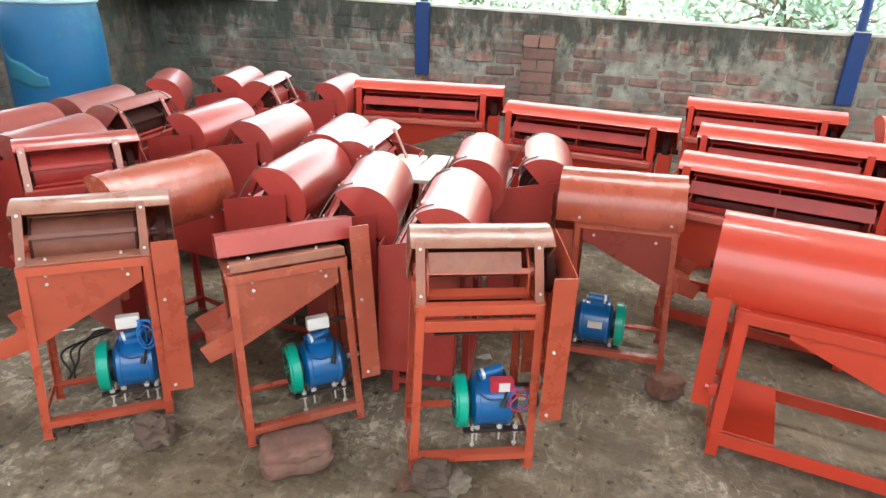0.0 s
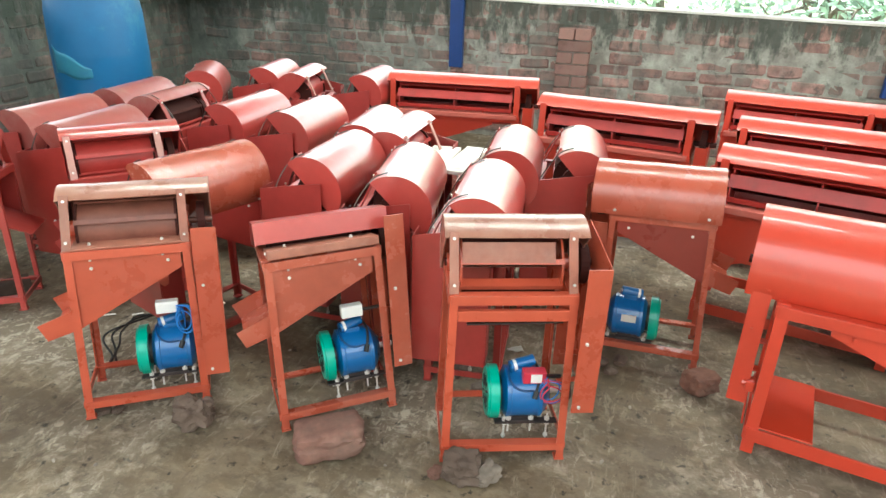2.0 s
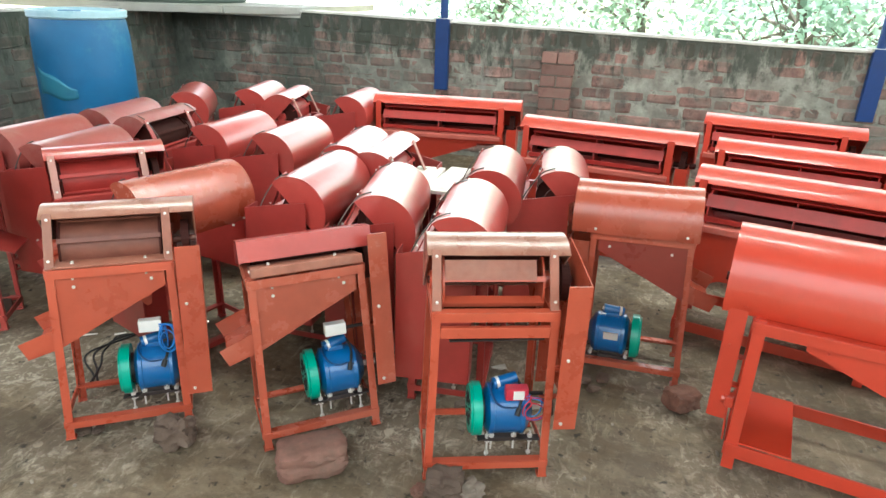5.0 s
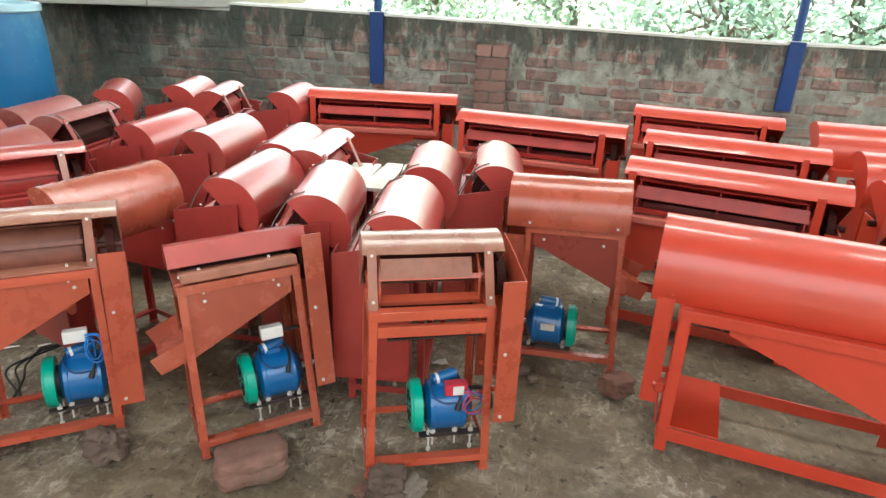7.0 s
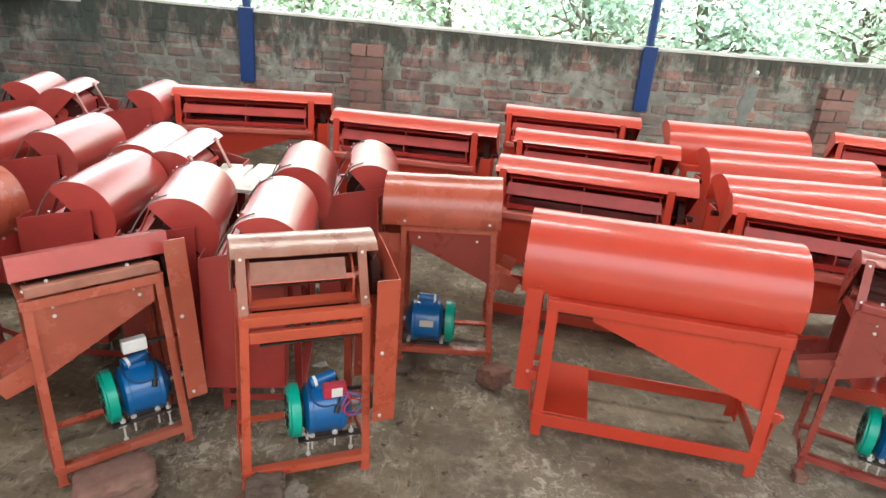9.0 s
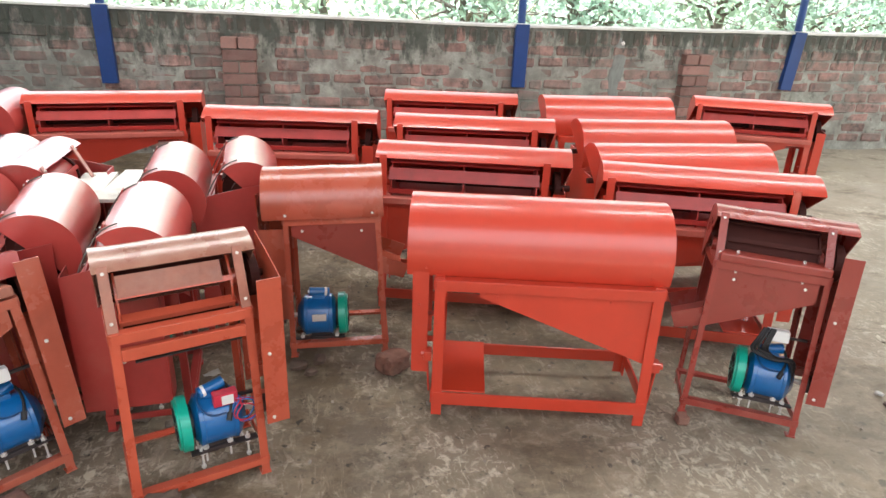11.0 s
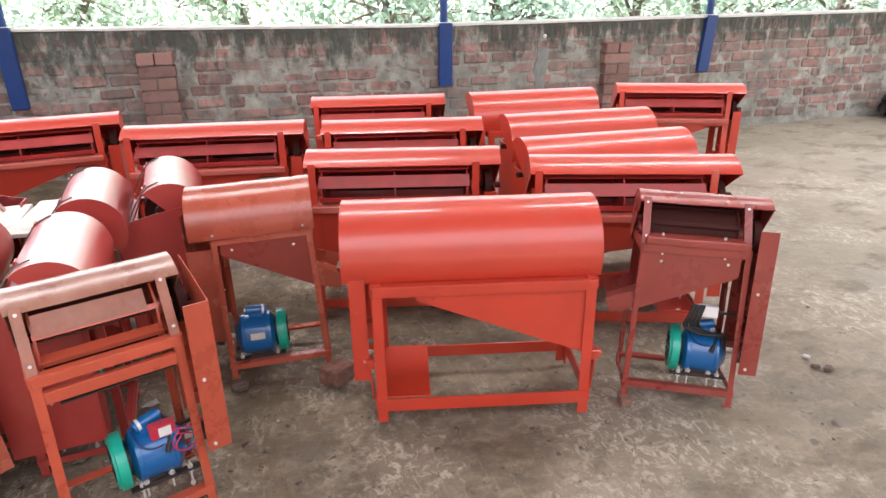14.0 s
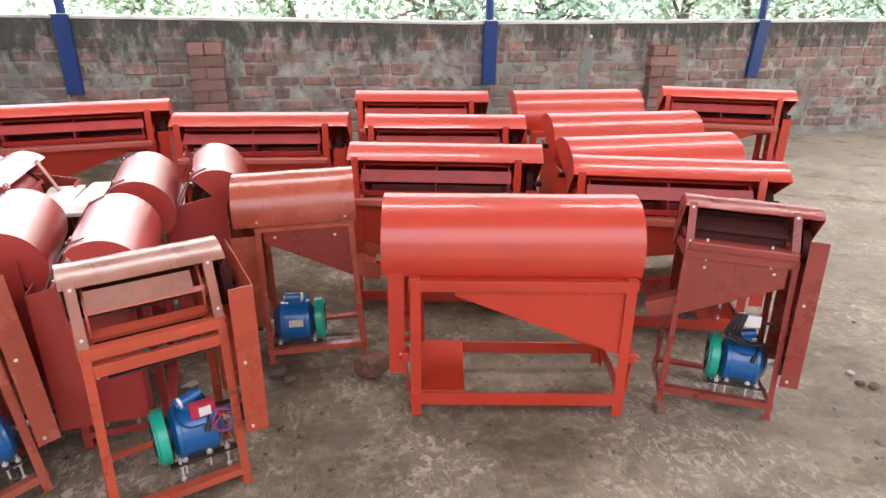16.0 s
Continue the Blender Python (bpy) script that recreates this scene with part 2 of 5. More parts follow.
def boxes(*pairs, bevel=0.0):
    bm = bmesh.new()
    for lo, hi in pairs:
        box(bm, lo, hi, None, bevel)
    return bm


def rod(bm, p, q, r, seg=12, r2=None):
    """A round bar from p to q."""
    p, q = Vector(p), Vector(q)
    d = q - p
    m = Matrix.Translation((p + q) / 2) @ d.to_track_quat("Z", "Y").to_matrix().to_4x4()
    bmesh.ops.create_cone(bm, cap_ends=True, segments=seg, radius1=r, radius2=r if r2 is None else r2, depth=d.length, matrix=m)
    return bm


def strip(bm, p, q, w, t, across):
    """A flat bar from p to q: w wide along across, t thick."""
    p, q, a = Vector(p), Vector(q), Vector(across).normalized()
    d = (q - p).normalized()
    n = d.cross(a).normalized()
    m = Matrix((a, n, d)).transposed().to_4x4()
    m.translation = (p + q) / 2
    box(bm, (-w / 2, -t / 2, -(q - p).length / 2), (w / 2, t / 2, (q - p).length / 2), m, min(t, w) * 0.2)
    return bm


def prism(bm, pts, axis, a, b):
    """A polygon of (u, v) points swept along x ('x': u=y, v=z) or y ('y': u=x, v=z) from a to b."""
    def at(u, v, s):
        return (s, u, v) if axis == "x" else (u, s, v)
    lo = [bm.verts.new(at(u, v, a)) for u, v in pts]
    hi = [bm.verts.new(at(u, v, b)) for u, v in pts]
    bm.faces.new(lo)
    bm.faces.new(list(reversed(hi)))
    k = len(pts)
    for i in range(k):
        bm.faces.new((lo[i], hi[i], hi[(i + 1) % k], lo[(i + 1) % k]))
    bmesh.ops.recalc_face_normals(bm, faces=bm.faces)
    return bm


def tube(name, pts, r, mat, parent=None, label=""):
    """A soft cable along points."""
    cu = bpy.data.curves.new(name, "CURVE")
    cu.dimensions, cu.bevel_depth, cu.bevel_resolution, cu.resolution_u = "3D", r, 2, 6
    sp = cu.splines.new("NURBS")
    sp.points.add(len(pts) - 1)
    for p, c in zip(sp.points, pts):
        p.co = (*c, 1)
    sp.use_endpoint_u, sp.order_u = True, 4
    tmp = bpy.data.objects.new(name, cu)
    me = bpy.data.meshes.new_from_object(tmp)
    bpy.data.objects.remove(tmp)
    me.materials.append(mat)
    for p in me.polygons:
        p.use_smooth = True
    ob = new(name, me)
    ob.parent = parent
    return tagged(ob, label)


def angle_bar(bm, x, y, z0, z1, w, sx, sy, t=0.004, splay=(0, 0)):
    """An upright angle iron whose corner is at (x, y), its flanges pointing along sx and sy; its foot stands out by splay."""
    pts = [(0, 0), (w, 0), (w, t), (t, t), (t, w), (0, w)]
    lo = [bm.verts.new((x + sx * (u - splay[0]), y + sy * (v - splay[1]), z0)) for u, v in pts]
    hi = [bm.verts.new((x + sx * u, y + sy * v, z1)) for u, v in pts]
    bm.faces.new(lo)
    bm.faces.new(list(reversed(hi)))
    for i in range(6):
        bm.faces.new((lo[i], hi[i], hi[(i + 1) % 6], lo[(i + 1) % 6]))
    bmesh.ops.recalc_face_normals(bm, faces=bm.faces)
    return bm


def hood_sheet(x0, x1, cy, cz, r, a0, a1, t=0.003, seg=26, lip=0.0):
    """A rolled sheet over the drum; angles in degrees from the front (-y) over the top to the back."""
    bm = bmesh.new()
    rows = []
    n_x = 6
    prof = []
    for i in range(seg + 1):
        a = radians(a0 + (a1 - a0) * i / seg)
        prof.append((-math.cos(a), math.sin(a)))
    for rad in (r, r - t):
        ring = []
        for j in range(n_x + 1):
            x = x0 + (x1 - x0) * j / n_x
            ring.append([bm.verts.new((x, cy + rad * c, cz + rad * s + 0.0005 * math.sin(j * 2.1 + i * 0.2))) for i, (c, s) in enumerate(prof)])
        rows.append(ring)
    for k, ring in enumerate(rows):
        for j in range(n_x):
            for i in range(seg):
                f = (ring[j][i], ring[j + 1][i], ring[j + 1][i + 1], ring[j][i + 1])
                bm.faces.new(f if k == 0 else tuple(reversed(f)))
    for i in range(seg):
        for j in (0, n_x):
            f = (rows[0][j][i], rows[1][j][i], rows[1][j][i + 1], rows[0][j][i + 1])
            bm.faces.new(f if j else tuple(reversed(f)))
    for i in (0, seg):
        for j in range(n_x):
            bm.faces.new((rows[0][j][i], rows[0][j + 1][i], rows[1][j + 1][i], rows[1][j][i]))
    bmesh.ops.recalc_face_normals(bm, faces=bm.faces)
    return bm


def folded_sheet(x0, x1, pts, t=0.003):
    """A sheet folded along (y, z) points and run from x0 to x1."""
    inner = []
    for k, (y, z) in enumerate(pts):
        (ya, za), (yb, zb) = pts[max(k - 1, 0)], pts[min(k + 1, len(pts) - 1)]
        d = math.hypot(yb - ya, zb - za)
        inner.append((y + t * (zb - za) / d, z - t * (yb - ya) / d))
    bm = bmesh.new()
    prism(bm, list(pts) + inner[::-1], "x", x0, x1)
    return bm


def end_plate(x0, x1, cy, cz, r, a0, a1, seg=20):
    """The flat half-disc that closes an end of a hood."""
    pts = []
    for i in range(seg + 1):
        a = radians(a0 + (a1 - a0) * i / seg)
        pts.append((cy - r * math.cos(a), cz + r * math.sin(a)))
    return prism(bmesh.new(), pts, "x", x0, x1)


_b = bmesh.new()
rod(_b, (0, 0, 0), (0, 0, 0.0015), 0.0052, 12)
rod(_b, (0, 0, 0.0015), (0, 0, 0.0065), 0.0037, 6)
BOLT = bpy.data.meshes.new("bolt")
_b.to_mesh(BOLT)
_b.free()
BOLT.materials.append(STEEL)


RED_BOLT = BOLT.copy()
RED_BOLT.materials[0] = RED


def bolt(parent, p, d, scale=1.0, mesh=BOLT):
    """A hexagonal bolt head with a washer at p, facing along d."""
    ob = new("bolt", mesh)
    ob.parent = parent
    ob.matrix_basis = Matrix.LocRotScale(Vector(p), Vector(d).to_track_quat("Z", "Y"), (scale, scale, scale))
    return ob


# ---------------------------------------------------------------- shed
WALL_Y, LEFT_X, RIGHT_X = 5.29, -3.58, 8.4
LEFT_TOP = 1.105


def wall_top(x):
    """Height of the back wall, which runs slightly downhill."""
    if x < -2.27:
        return 1.07
    return 1.035 + 0.085 * max(0.0, min(1.0, (2.0 - x) / 4.2))


def floor_material():
    """Trodden earth over cement: damp dark ground, paler worn patches, flecks and drag marks, with glints and side
    light painted in.
    """
    m = material("trodden_earth_floor", (0.12, 0.087, 0.052), 0.72, 0, 0.4, 1.1, (0.21, 0.165, 0.115), 0.55, 0.9, 20, 0, 5.0)
    n, l = m.node_tree.nodes, m.node_tree.links
    b = n["Principled BSDF"]
    co = n.new("ShaderNodeTexCoord")

    def layer(under, tint, scale, lo, hi, most, stretch=(1, 1, 1), turn=0.0, rough=0.7, bend=0.0, mask=None):
        mp = n.new("ShaderNodeMapping")
        mp.inputs["Scale"].default_value, mp.inputs["Rotation"].default_value = stretch, (0, 0, turn)
        l.new(co.outputs["Object"], mp.inputs["Vector"])
        t = n.new("ShaderNodeTexNoise")
        t.inputs["Scale"].default_value, t.inputs["Detail"].default_value, t.inputs["Roughness"].default_value = scale, 10, rough
        t.inputs["Distortion"].default_value = bend
        l.new(mp.outputs[0], t.inputs["Vector"])
        r = n.new("ShaderNodeMapRange")
        r.inputs[1].default_value, r.inputs[2].default_value, r.inputs[4].default_value = lo, hi, most
        l.new(t.outputs[0], r.inputs[0])
        fac = r.outputs[0]
        if mask:
            times = n.new("ShaderNodeMath")
            times.operation = "MULTIPLY"
            l.new(fac, times.inputs[0])
            l.new(mask, times.inputs[1])
            fac = times.outputs[0]
        mx = n.new("ShaderNodeMix")
        mx.data_type = "RGBA"
        mx.inputs["B"].default_value = (*tint, 1)
        l.new(fac, mx.inputs["Factor"])
        l.new(under, mx.inputs["A"])
        return mx.outputs["Result"], fac

    c = b.inputs["Base Color"].links[0].from_socket
    c, _ = layer(c, (0.085, 0.064, 0.041), 3.0, 0.46, 0.6, 0.7, (1, 1.2, 1), 0.3, 0.65)
    c, _ = layer(c, (0.27, 0.215, 0.15), 7.0, 0.5, 0.62, 0.6, (1, 1.6, 1), 0.5, 0.75)
    c, damp = layer(c, (0.075, 0.056, 0.038), 1.3, 0.52, 0.66, 0.65, (1, 1.3, 1), 0.8, 0.6)
    c, _ = layer(c, (0.05, 0.037, 0.025), 10, 0.55, 0.65, 0.55, (1, 1.4, 1), 0.2, 0.7)
    c, _ = layer(c, (0.42, 0.36, 0.28), 1.0, 0.55, 0.66, 0.55, (20, 6, 1), 0.5, 0.8, 1.2)
    c, _ = layer(c, (0.045, 0.034, 0.025), 1.0, 0.56, 0.66, 0.55, (26, 9, 1), 0.9, 0.8, 0.8)
    c, worn = layer(c, (0.2, 0.16, 0.115), 1.4, 0.47, 0.58, 1.0, (1, 1.2, 1), 0.4, 0.6)
    # pale flecks in the worn patches, some are glints painted as colour
    c, _ = layer(c, (0.5, 0.44, 0.35), 15, 0.53, 0.63, 0.75, (1, 1.6, 1), 0.6, 0.68, 0.5, worn)
    c, _ = layer(c, (0.38, 0.325, 0.25), 4, 0.56, 0.68, 0.6, (1, 1.5, 1), -0.5, 0.75)
    c, _ = layer(c, (0.022, 0.018, 0.013), 22, 0.61, 0.67, 0.9, (1, 1, 1), 0, 0.6)
    # swept cement towards the open side, its daylight and glare put into the colour
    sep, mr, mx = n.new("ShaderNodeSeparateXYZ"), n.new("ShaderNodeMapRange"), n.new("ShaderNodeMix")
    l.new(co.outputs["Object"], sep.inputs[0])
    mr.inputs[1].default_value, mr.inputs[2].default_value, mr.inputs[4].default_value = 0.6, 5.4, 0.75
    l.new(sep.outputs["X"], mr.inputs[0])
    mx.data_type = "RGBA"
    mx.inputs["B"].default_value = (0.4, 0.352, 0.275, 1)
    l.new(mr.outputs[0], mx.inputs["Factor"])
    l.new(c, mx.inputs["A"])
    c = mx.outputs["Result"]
    # more flecks, drawn out like glints on the bumps
    c, _ = layer(c, (0.5, 0.44, 0.34), 6, 0.52, 0.64, 0.55, (1.5, 1, 1), 0.25, 0.78, 0.4, worn)
    c, glint_flecks = layer(c, (0.54, 0.47, 0.36), 20, 0.53, 0.6, 0.75, (1.7, 1, 1), 0.25, 0.66, 0.8, worn)
    c, _ = layer(c, (0.085, 0.064, 0.04), 2.6, 0.52, 0.64, 0.6, (1, 1.6, 1), 0.9, 0.72, 0.3)
    # damp patches shine a little, the pale scuffs and painted glints are raised from the surface
    dull = b.inputs["Roughness"].links[0].from_socket
    wet, inv = n.new("ShaderNodeMath"), n.new("ShaderNodeMath")
    inv.operation, inv.inputs[1].default_value, inv.inputs[2].default_value = "MULTIPLY_ADD", -0.5, 1.0
    l.new(damp, inv.inputs[0])
    wet.operation = "MULTIPLY"
    l.new(dull, wet.inputs[0])
    l.new(inv.outputs[0], wet.inputs[1])
    l.new(wet.outputs[0], b.inputs["Roughness"])
    fine = next(nd for nd in n if nd.type == "BUMP")
    fine.inputs["Distance"].default_value = 0.006
    lift = n.new("ShaderNodeBump")
    lift.inputs["Strength"].default_value, lift.inputs["Distance"].default_value = 0.6, 0.008
    l.new(glint_flecks, lift.inputs["Height"])
    l.new(lift.outputs[0], fine.inputs["Normal"])
    b.inputs["Specular IOR Level"].default_value = 0.4
    l.new(c, b.inputs["Base Color"])
    return m


bm = bmesh.new()
bmesh.ops.create_grid(bm, x_segments=260, y_segments=190, size=1, matrix=Matrix.LocRotScale((2.4, 0.9, 0), None, (6.4, 4.5, 1)))
for v in bm.verts:
    v.co.z = 0.011 * noise.noise((v.co.x * 1.7, v.co.y * 1.7, 0)) + 0.007 * noise.noise((v.co.x * 6, v.co.y * 6, 3)) + 0.005 * noise.noise((v.co.x * 13, v.co.y * 13, 5)) - 0.008
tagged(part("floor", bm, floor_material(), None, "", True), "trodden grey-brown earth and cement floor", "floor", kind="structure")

CEMENT = material("grey_cement", (0.2, 0.215, 0.2), 0.95, 0, 0.25, 12, (0.16, 0.17, 0.15), 0.4, 0.6, 40)
# back wall: core of mortar, bricks are laid on it at the end of the file
bm = bmesh.new()
xs = [LEFT_X - 0.23, -2.28, -2.26, 2.0, RIGHT_X]
lo = [(bm.verts.new((x, WALL_Y, -0.1)), bm.verts.new((x, WALL_Y, wall_top(x) - 0.012)), bm.verts.new((x, WALL_Y + 0.23, wall_top(x) - 0.012)), bm.verts.new((x, WALL_Y + 0.23, -0.1))) for x in xs]
for a, b in zip(lo, lo[1:]):
    for k in range(4):
        bm.faces.new((a[k], b[k], b[(k + 1) % 4], a[(k + 1) % 4]))
bm.faces.new(lo[0])
bm.faces.new(lo[-1])
bmesh.ops.recalc_face_normals(bm, faces=bm.faces)
wall_back = tagged(part("wall_back", bm, MORTAR), "low brick wall with stained grey mortar", "wall", kind="structure")
wall_left = tagged(part("wall_left", boxes(((LEFT_X - 0.23, -3.6, -0.1), (LEFT_X, WALL_Y, LEFT_TOP - 0.012))), MORTAR), "low dark brick wall with mossy mortar", "wall", kind="structure")
# added wall behind the camera, cuts the light from the front
tagged(part("wall_front", boxes(((LEFT_X - 0.23, -4.0, -0.1), (RIGHT_X, -3.8, 3.5))), ROOF), "unseen plain wall added behind the camera to block light", "wall", kind="structure")
# lumpy ridge of mortar run down the wall, with a white daub at its head
bm = bmesh.new()
bmesh.ops.create_icosphere(bm, subdivisions=4, radius=1)
for v in bm.verts:
    z = v.co.z
    w = 0.058 + 0.02 * noise.noise((1, 2, z * 4)) + 0.02 * max(0, 0.4 - abs(z + 0.1))
    v.co = Vector((v.co.x * w + 0.012 * math.sin(z * 4), v.co.y * 0.013 * (1 + 0.5 * noise.noise(v.co * 4)), z * 0.27 * (1 if z > 0 else 1.15)))
ridge = part("mortar_ridge", bm, CEMENT, wall_back, "pale ridge of spilled mortar", True)
ridge.matrix_basis = pose(3.08, WALL_Y - 0.002, 0.69)
bm = bmesh.new()
bmesh.ops.create_icosphere(bm, subdivisions=2, radius=0.016)
daub = part("daub", bm, WHITE, ridge, "white daub", True)
daub.matrix_basis = pose(0.02, -0.012, 0.225)
# cement topping of both walls
bm = bmesh.new()
for x0, x1 in zip(xs, xs[1:]):
    n_s = 24
    for k in range(n_s):
        a, b = x0 + (x1 - x0) * k / n_s, x0 + (x1 - x0) * (k + 1) / n_s
        za, zb = [wall_top(q) + 0.006 * noise.noise((q * 5, 1, 0)) for q in (a, b)]
        v = [bm.verts.new(c) for c in ((a, WALL_Y - 0.014, za), (b, WALL_Y - 0.014, zb), (b, WALL_Y + 0.24, zb), (a, WALL_Y + 0.24, za), (a, WALL_Y - 0.014, za - 0.016), (b, WALL_Y - 0.014, zb - 0.016))]
        bm.faces.new(v[:4])
        bm.faces.new((v[4], v[5], v[1], v[0]))
bmesh.ops.remove_doubles(bm, verts=bm.verts, dist=1e-4)
COPING = material("pale_cement", (0.55, 0.55, 0.52), 0.9, 0, 0.2, 5, (0.25, 0.27, 0.24), 0.2, 0.5, 40)
tagged(part("coping", bm, COPING), "pale cement topping of the wall", "coping", kind="structure")
tagged(part("coping", boxes(((LEFT_X - 0.24, -3.6, LEFT_TOP - 0.011), (LEFT_X + 0.012, 4.62, LEFT_TOP))), COPING), "pale cement topping of the wall", "coping", kind="structure")

bm = boxes(((LEFT_X - 40, WALL_Y + 0.23, -0.4), (RIGHT_X + 60, WALL_Y + 120, -0.12)), ((LEFT_X - 40, -30, -0.4), (LEFT_X - 0.23, WALL_Y + 0.23, -0.12)), ((RIGHT_X + 0.4, -30, -0.4), (RIGHT_X + 60, WALL_Y + 0.23, -0.12)), ((LEFT_X - 0.23, -30, -0.4), (RIGHT_X + 0.4, -3.6, -0.12)))
EARTH = material("outside_earth", (0.16, 0.15, 0.08), 0.95, 0, 0.3, 2, None, 0, 0.5, 20)
tagged(part("ground", bm, EARTH), "earth and grass outside the shed", "ground", kind="structure")
# roof is out of view; its long eaves are added to block sun and sky
tagged(part("ceiling", boxes(((LEFT_X - 3.0, -0.5, 3.5), (RIGHT_X + 1.0, 2.74, 3.55)), ((LEFT_X - 3.0, 3.06, 3.5), (RIGHT_X + 1.0, WALL_Y + 1.8, 3.55)), ((LEFT_X - 3.0, 2.74, 3.5), (-2.6, 3.06, 3.55)), ((1.6, 2.74, 3.5), (2.3, 3.06, 3.55)), ((6.3, 2.74, 3.5), (RIGHT_X + 1.0, 3.06, 3.55))), ROOF), "grey sheet roof of the shed with narrow skylights", "roof", kind="structure")
SUN_BLOCK = material("sun_block_sheet", (0.6, 0.62, 0.6), 0.5, 0, 0.05, 4, None, 0, 0.1, 30)
# added opaque covers, keep direct sun out of the slots
for x0, x1 in ((-2.6, 1.6), (2.3, 6.3)):
    tagged(part("skylight_sheet", boxes(((x0 - 0.05, 2.69, 3.551), (x1 + 0.05, 3.11, 3.556))), SUN_BLOCK), "unseen pale sheet that keeps the sun out of a roof slot", "skylight", kind="structure")

for px, pz, lean in ((-1.0, 1.1, 0.0), (2.195, 1.04, 0.5), (4.715, 1.035, 4.0)):
    po = empty("post")
    po.matrix_basis = pose(px, WALL_Y - 0.02, 0)
    tagged(po, "dark blue painted steel post against the brick wall", "post", "blue posts")
    m = Matrix.Translation((0, 0, pz)) @ Matrix.Rotation(radians(lean), 4, "Y")
    part("lower_strip", box(bmesh.new(), (-0.042, -0.03, 0.545 - pz), (0.07, 0.018, 0.008), m, 0.005), POST, po)
    bm = bmesh.new()
    rod(bm, (0.012, 0.03, pz - 0.02), (0.012, 0.03, 3.5), 0.032, 16)
    part("pipe", bm, POST, po)
    part("cement_collar", box(bmesh.new(), (-0.06, -0.02, pz - 0.012), (0.07, 0.1, pz + 0.012), None, 0.008), COPING, po)

# ---------------------------------------------------------------- corner: drum, slab and tank
dr = empty("plastic_drum")
dr.matrix_basis = pose(-2.845, 3.42, 0.015)
tagged(dr, "large faded blue plastic drum beside the wall", "drum")
prof = [(0.0, 0.0), (0.26, 0.0), (0.276, 0.03), (0.283, 0.2), (0.285, 0.36), (0.288, 0.375), (0.288, 0.395), (0.285, 0.41), (0.286, 0.6), (0.286, 0.72), (0.287, 0.735), (0.287, 0.75), (0.286, 0.765), (0.284, 0.86), (0.28, 0.98), (0.27, 1.06), (0.265, 1.09)]


def lathe(prof, seg=48):
    bm = bmesh.new()
    rings = [[bm.verts.new((r * math.cos(2 * math.pi * k / seg), r * math.sin(2 * math.pi * k / seg), z)) for k in range(seg)] for r, z in prof]
    for a, b in zip(rings, rings[1:]):
        for k in range(seg):
            bm.faces.new((a[k], a[(k + 1) % seg], b[(k + 1) % seg], b[k]))
    bmesh.ops.remove_doubles(bm, verts=bm.verts, dist=1e-5)
    return bm


PALEBLUE = material("pale_blue_plastic", (0.36, 0.56, 0.66), 0.3, 0, 0.12, 5, (0.12, 0.36, 0.5), 0.3, 0.1, 30)
part("body", lathe(prof), DRUM, dr, "", True)
# rim is pale blue; the lid's pale tone holds the sky's reflection
part("rim", lathe([(0.262, 1.078), (0.276, 1.082), (0.284, 1.092), (0.281, 1.102), (0.284, 1.114), (0.281, 1.126), (0.272, 1.13), (0.262, 1.122), (0.25, 1.112), (0.0, 1.116)]), PALEBLUE, dr, "pale blue rim, and lid with the sky's reflection in its colour", True)
# faded patch on its side
bm = bmesh.new()
cols = []
for i in range(15):
    u = i / 14
    a = radians(-114 + 54 * u)
    hi, lo = 0.81 - 0.13 * u - 0.01 * math.sin(u * 9), 0.635 + 0.012 * math.sin(u * 7) - 0.02 * u
    cols.append([bm.verts.new((0.2876 * math.cos(a), 0.2876 * math.sin(a), lo + (hi - lo) * j / 5)) for j in range(6)])
for p, q in zip(cols, cols[1:]):
    for j in range(5):
        bm.faces.new((p[j], q[j], q[j + 1], p[j + 1]))
FADED = material("faded_teal_plastic", (0.025, 0.19, 0.29), 0.42, 0, 0.16, 6, (0.006, 0.125, 0.29), 0.55, 0.08, 40, 0, 7)
patch = part("faded_patch", bm, FADED, dr, "faded teal patch", True)
patch.modifiers.new("thickness", "SOLIDIFY").thickness = 0.0008
bm = box(bmesh.new(), (0.03, -0.245, 1.1), (0.13, -0.165, 1.134), Matrix.Rotation(0.2, 4, "Z"), 0.008)
part("bung", bm, DRUM, dr)

for sl in (((-2.27, 5.315), (-2.872, 5.05), (-2.872, 7.0), (-2.27, 7.0)), ((-2.884, 5.045), (-3.6, 4.66), (-5.0, 4.66), (-5.0, 7.0), (-2.884, 7.0))):
    bm = bmesh.new()
    a, b = [[bm.verts.new((x, y, z)) for x, y in sl] for z in (1.075, 1.138)]
    bm.faces.new(list(reversed(a)))
    bm.faces.new(b)
    for k in range(len(sl)):
        bm.faces.new((a[k], a[(k + 1) % len(sl)], b[(k + 1) % len(sl)], b[k]))
    bmesh.ops.recalc_face_normals(bm, faces=bm.faces)
    bmesh.ops.bevel(bm, geom=bm.edges[:], offset=0.006, segments=2, affect="EDGES")
    tagged(part("stone_slab", bm, SLAB), "pale stone slab laid across the wall corner", "slab", "slabs under the tank")
ta = empty("water_tank")
ta.matrix_basis = pose(-3.85, 5.65, 1.138)
tagged(ta, "round grey-green water tank on the stone slab", "tank")
part("body", lathe([(0, 0), (0.7, 0), (0.72, 0.02), (0.71, 0.05), (0.7, 0.5), (0.715, 0.52), (0.7, 0.54), (0.69, 1.1), (0.3, 1.25), (0, 1.25)], 56), TANK, ta, "", True)
bm = bmesh.new()
rod(bm, (0.66, -0.2, 0.09), (0.92, -0.27, 0.09), 0.014, 10)
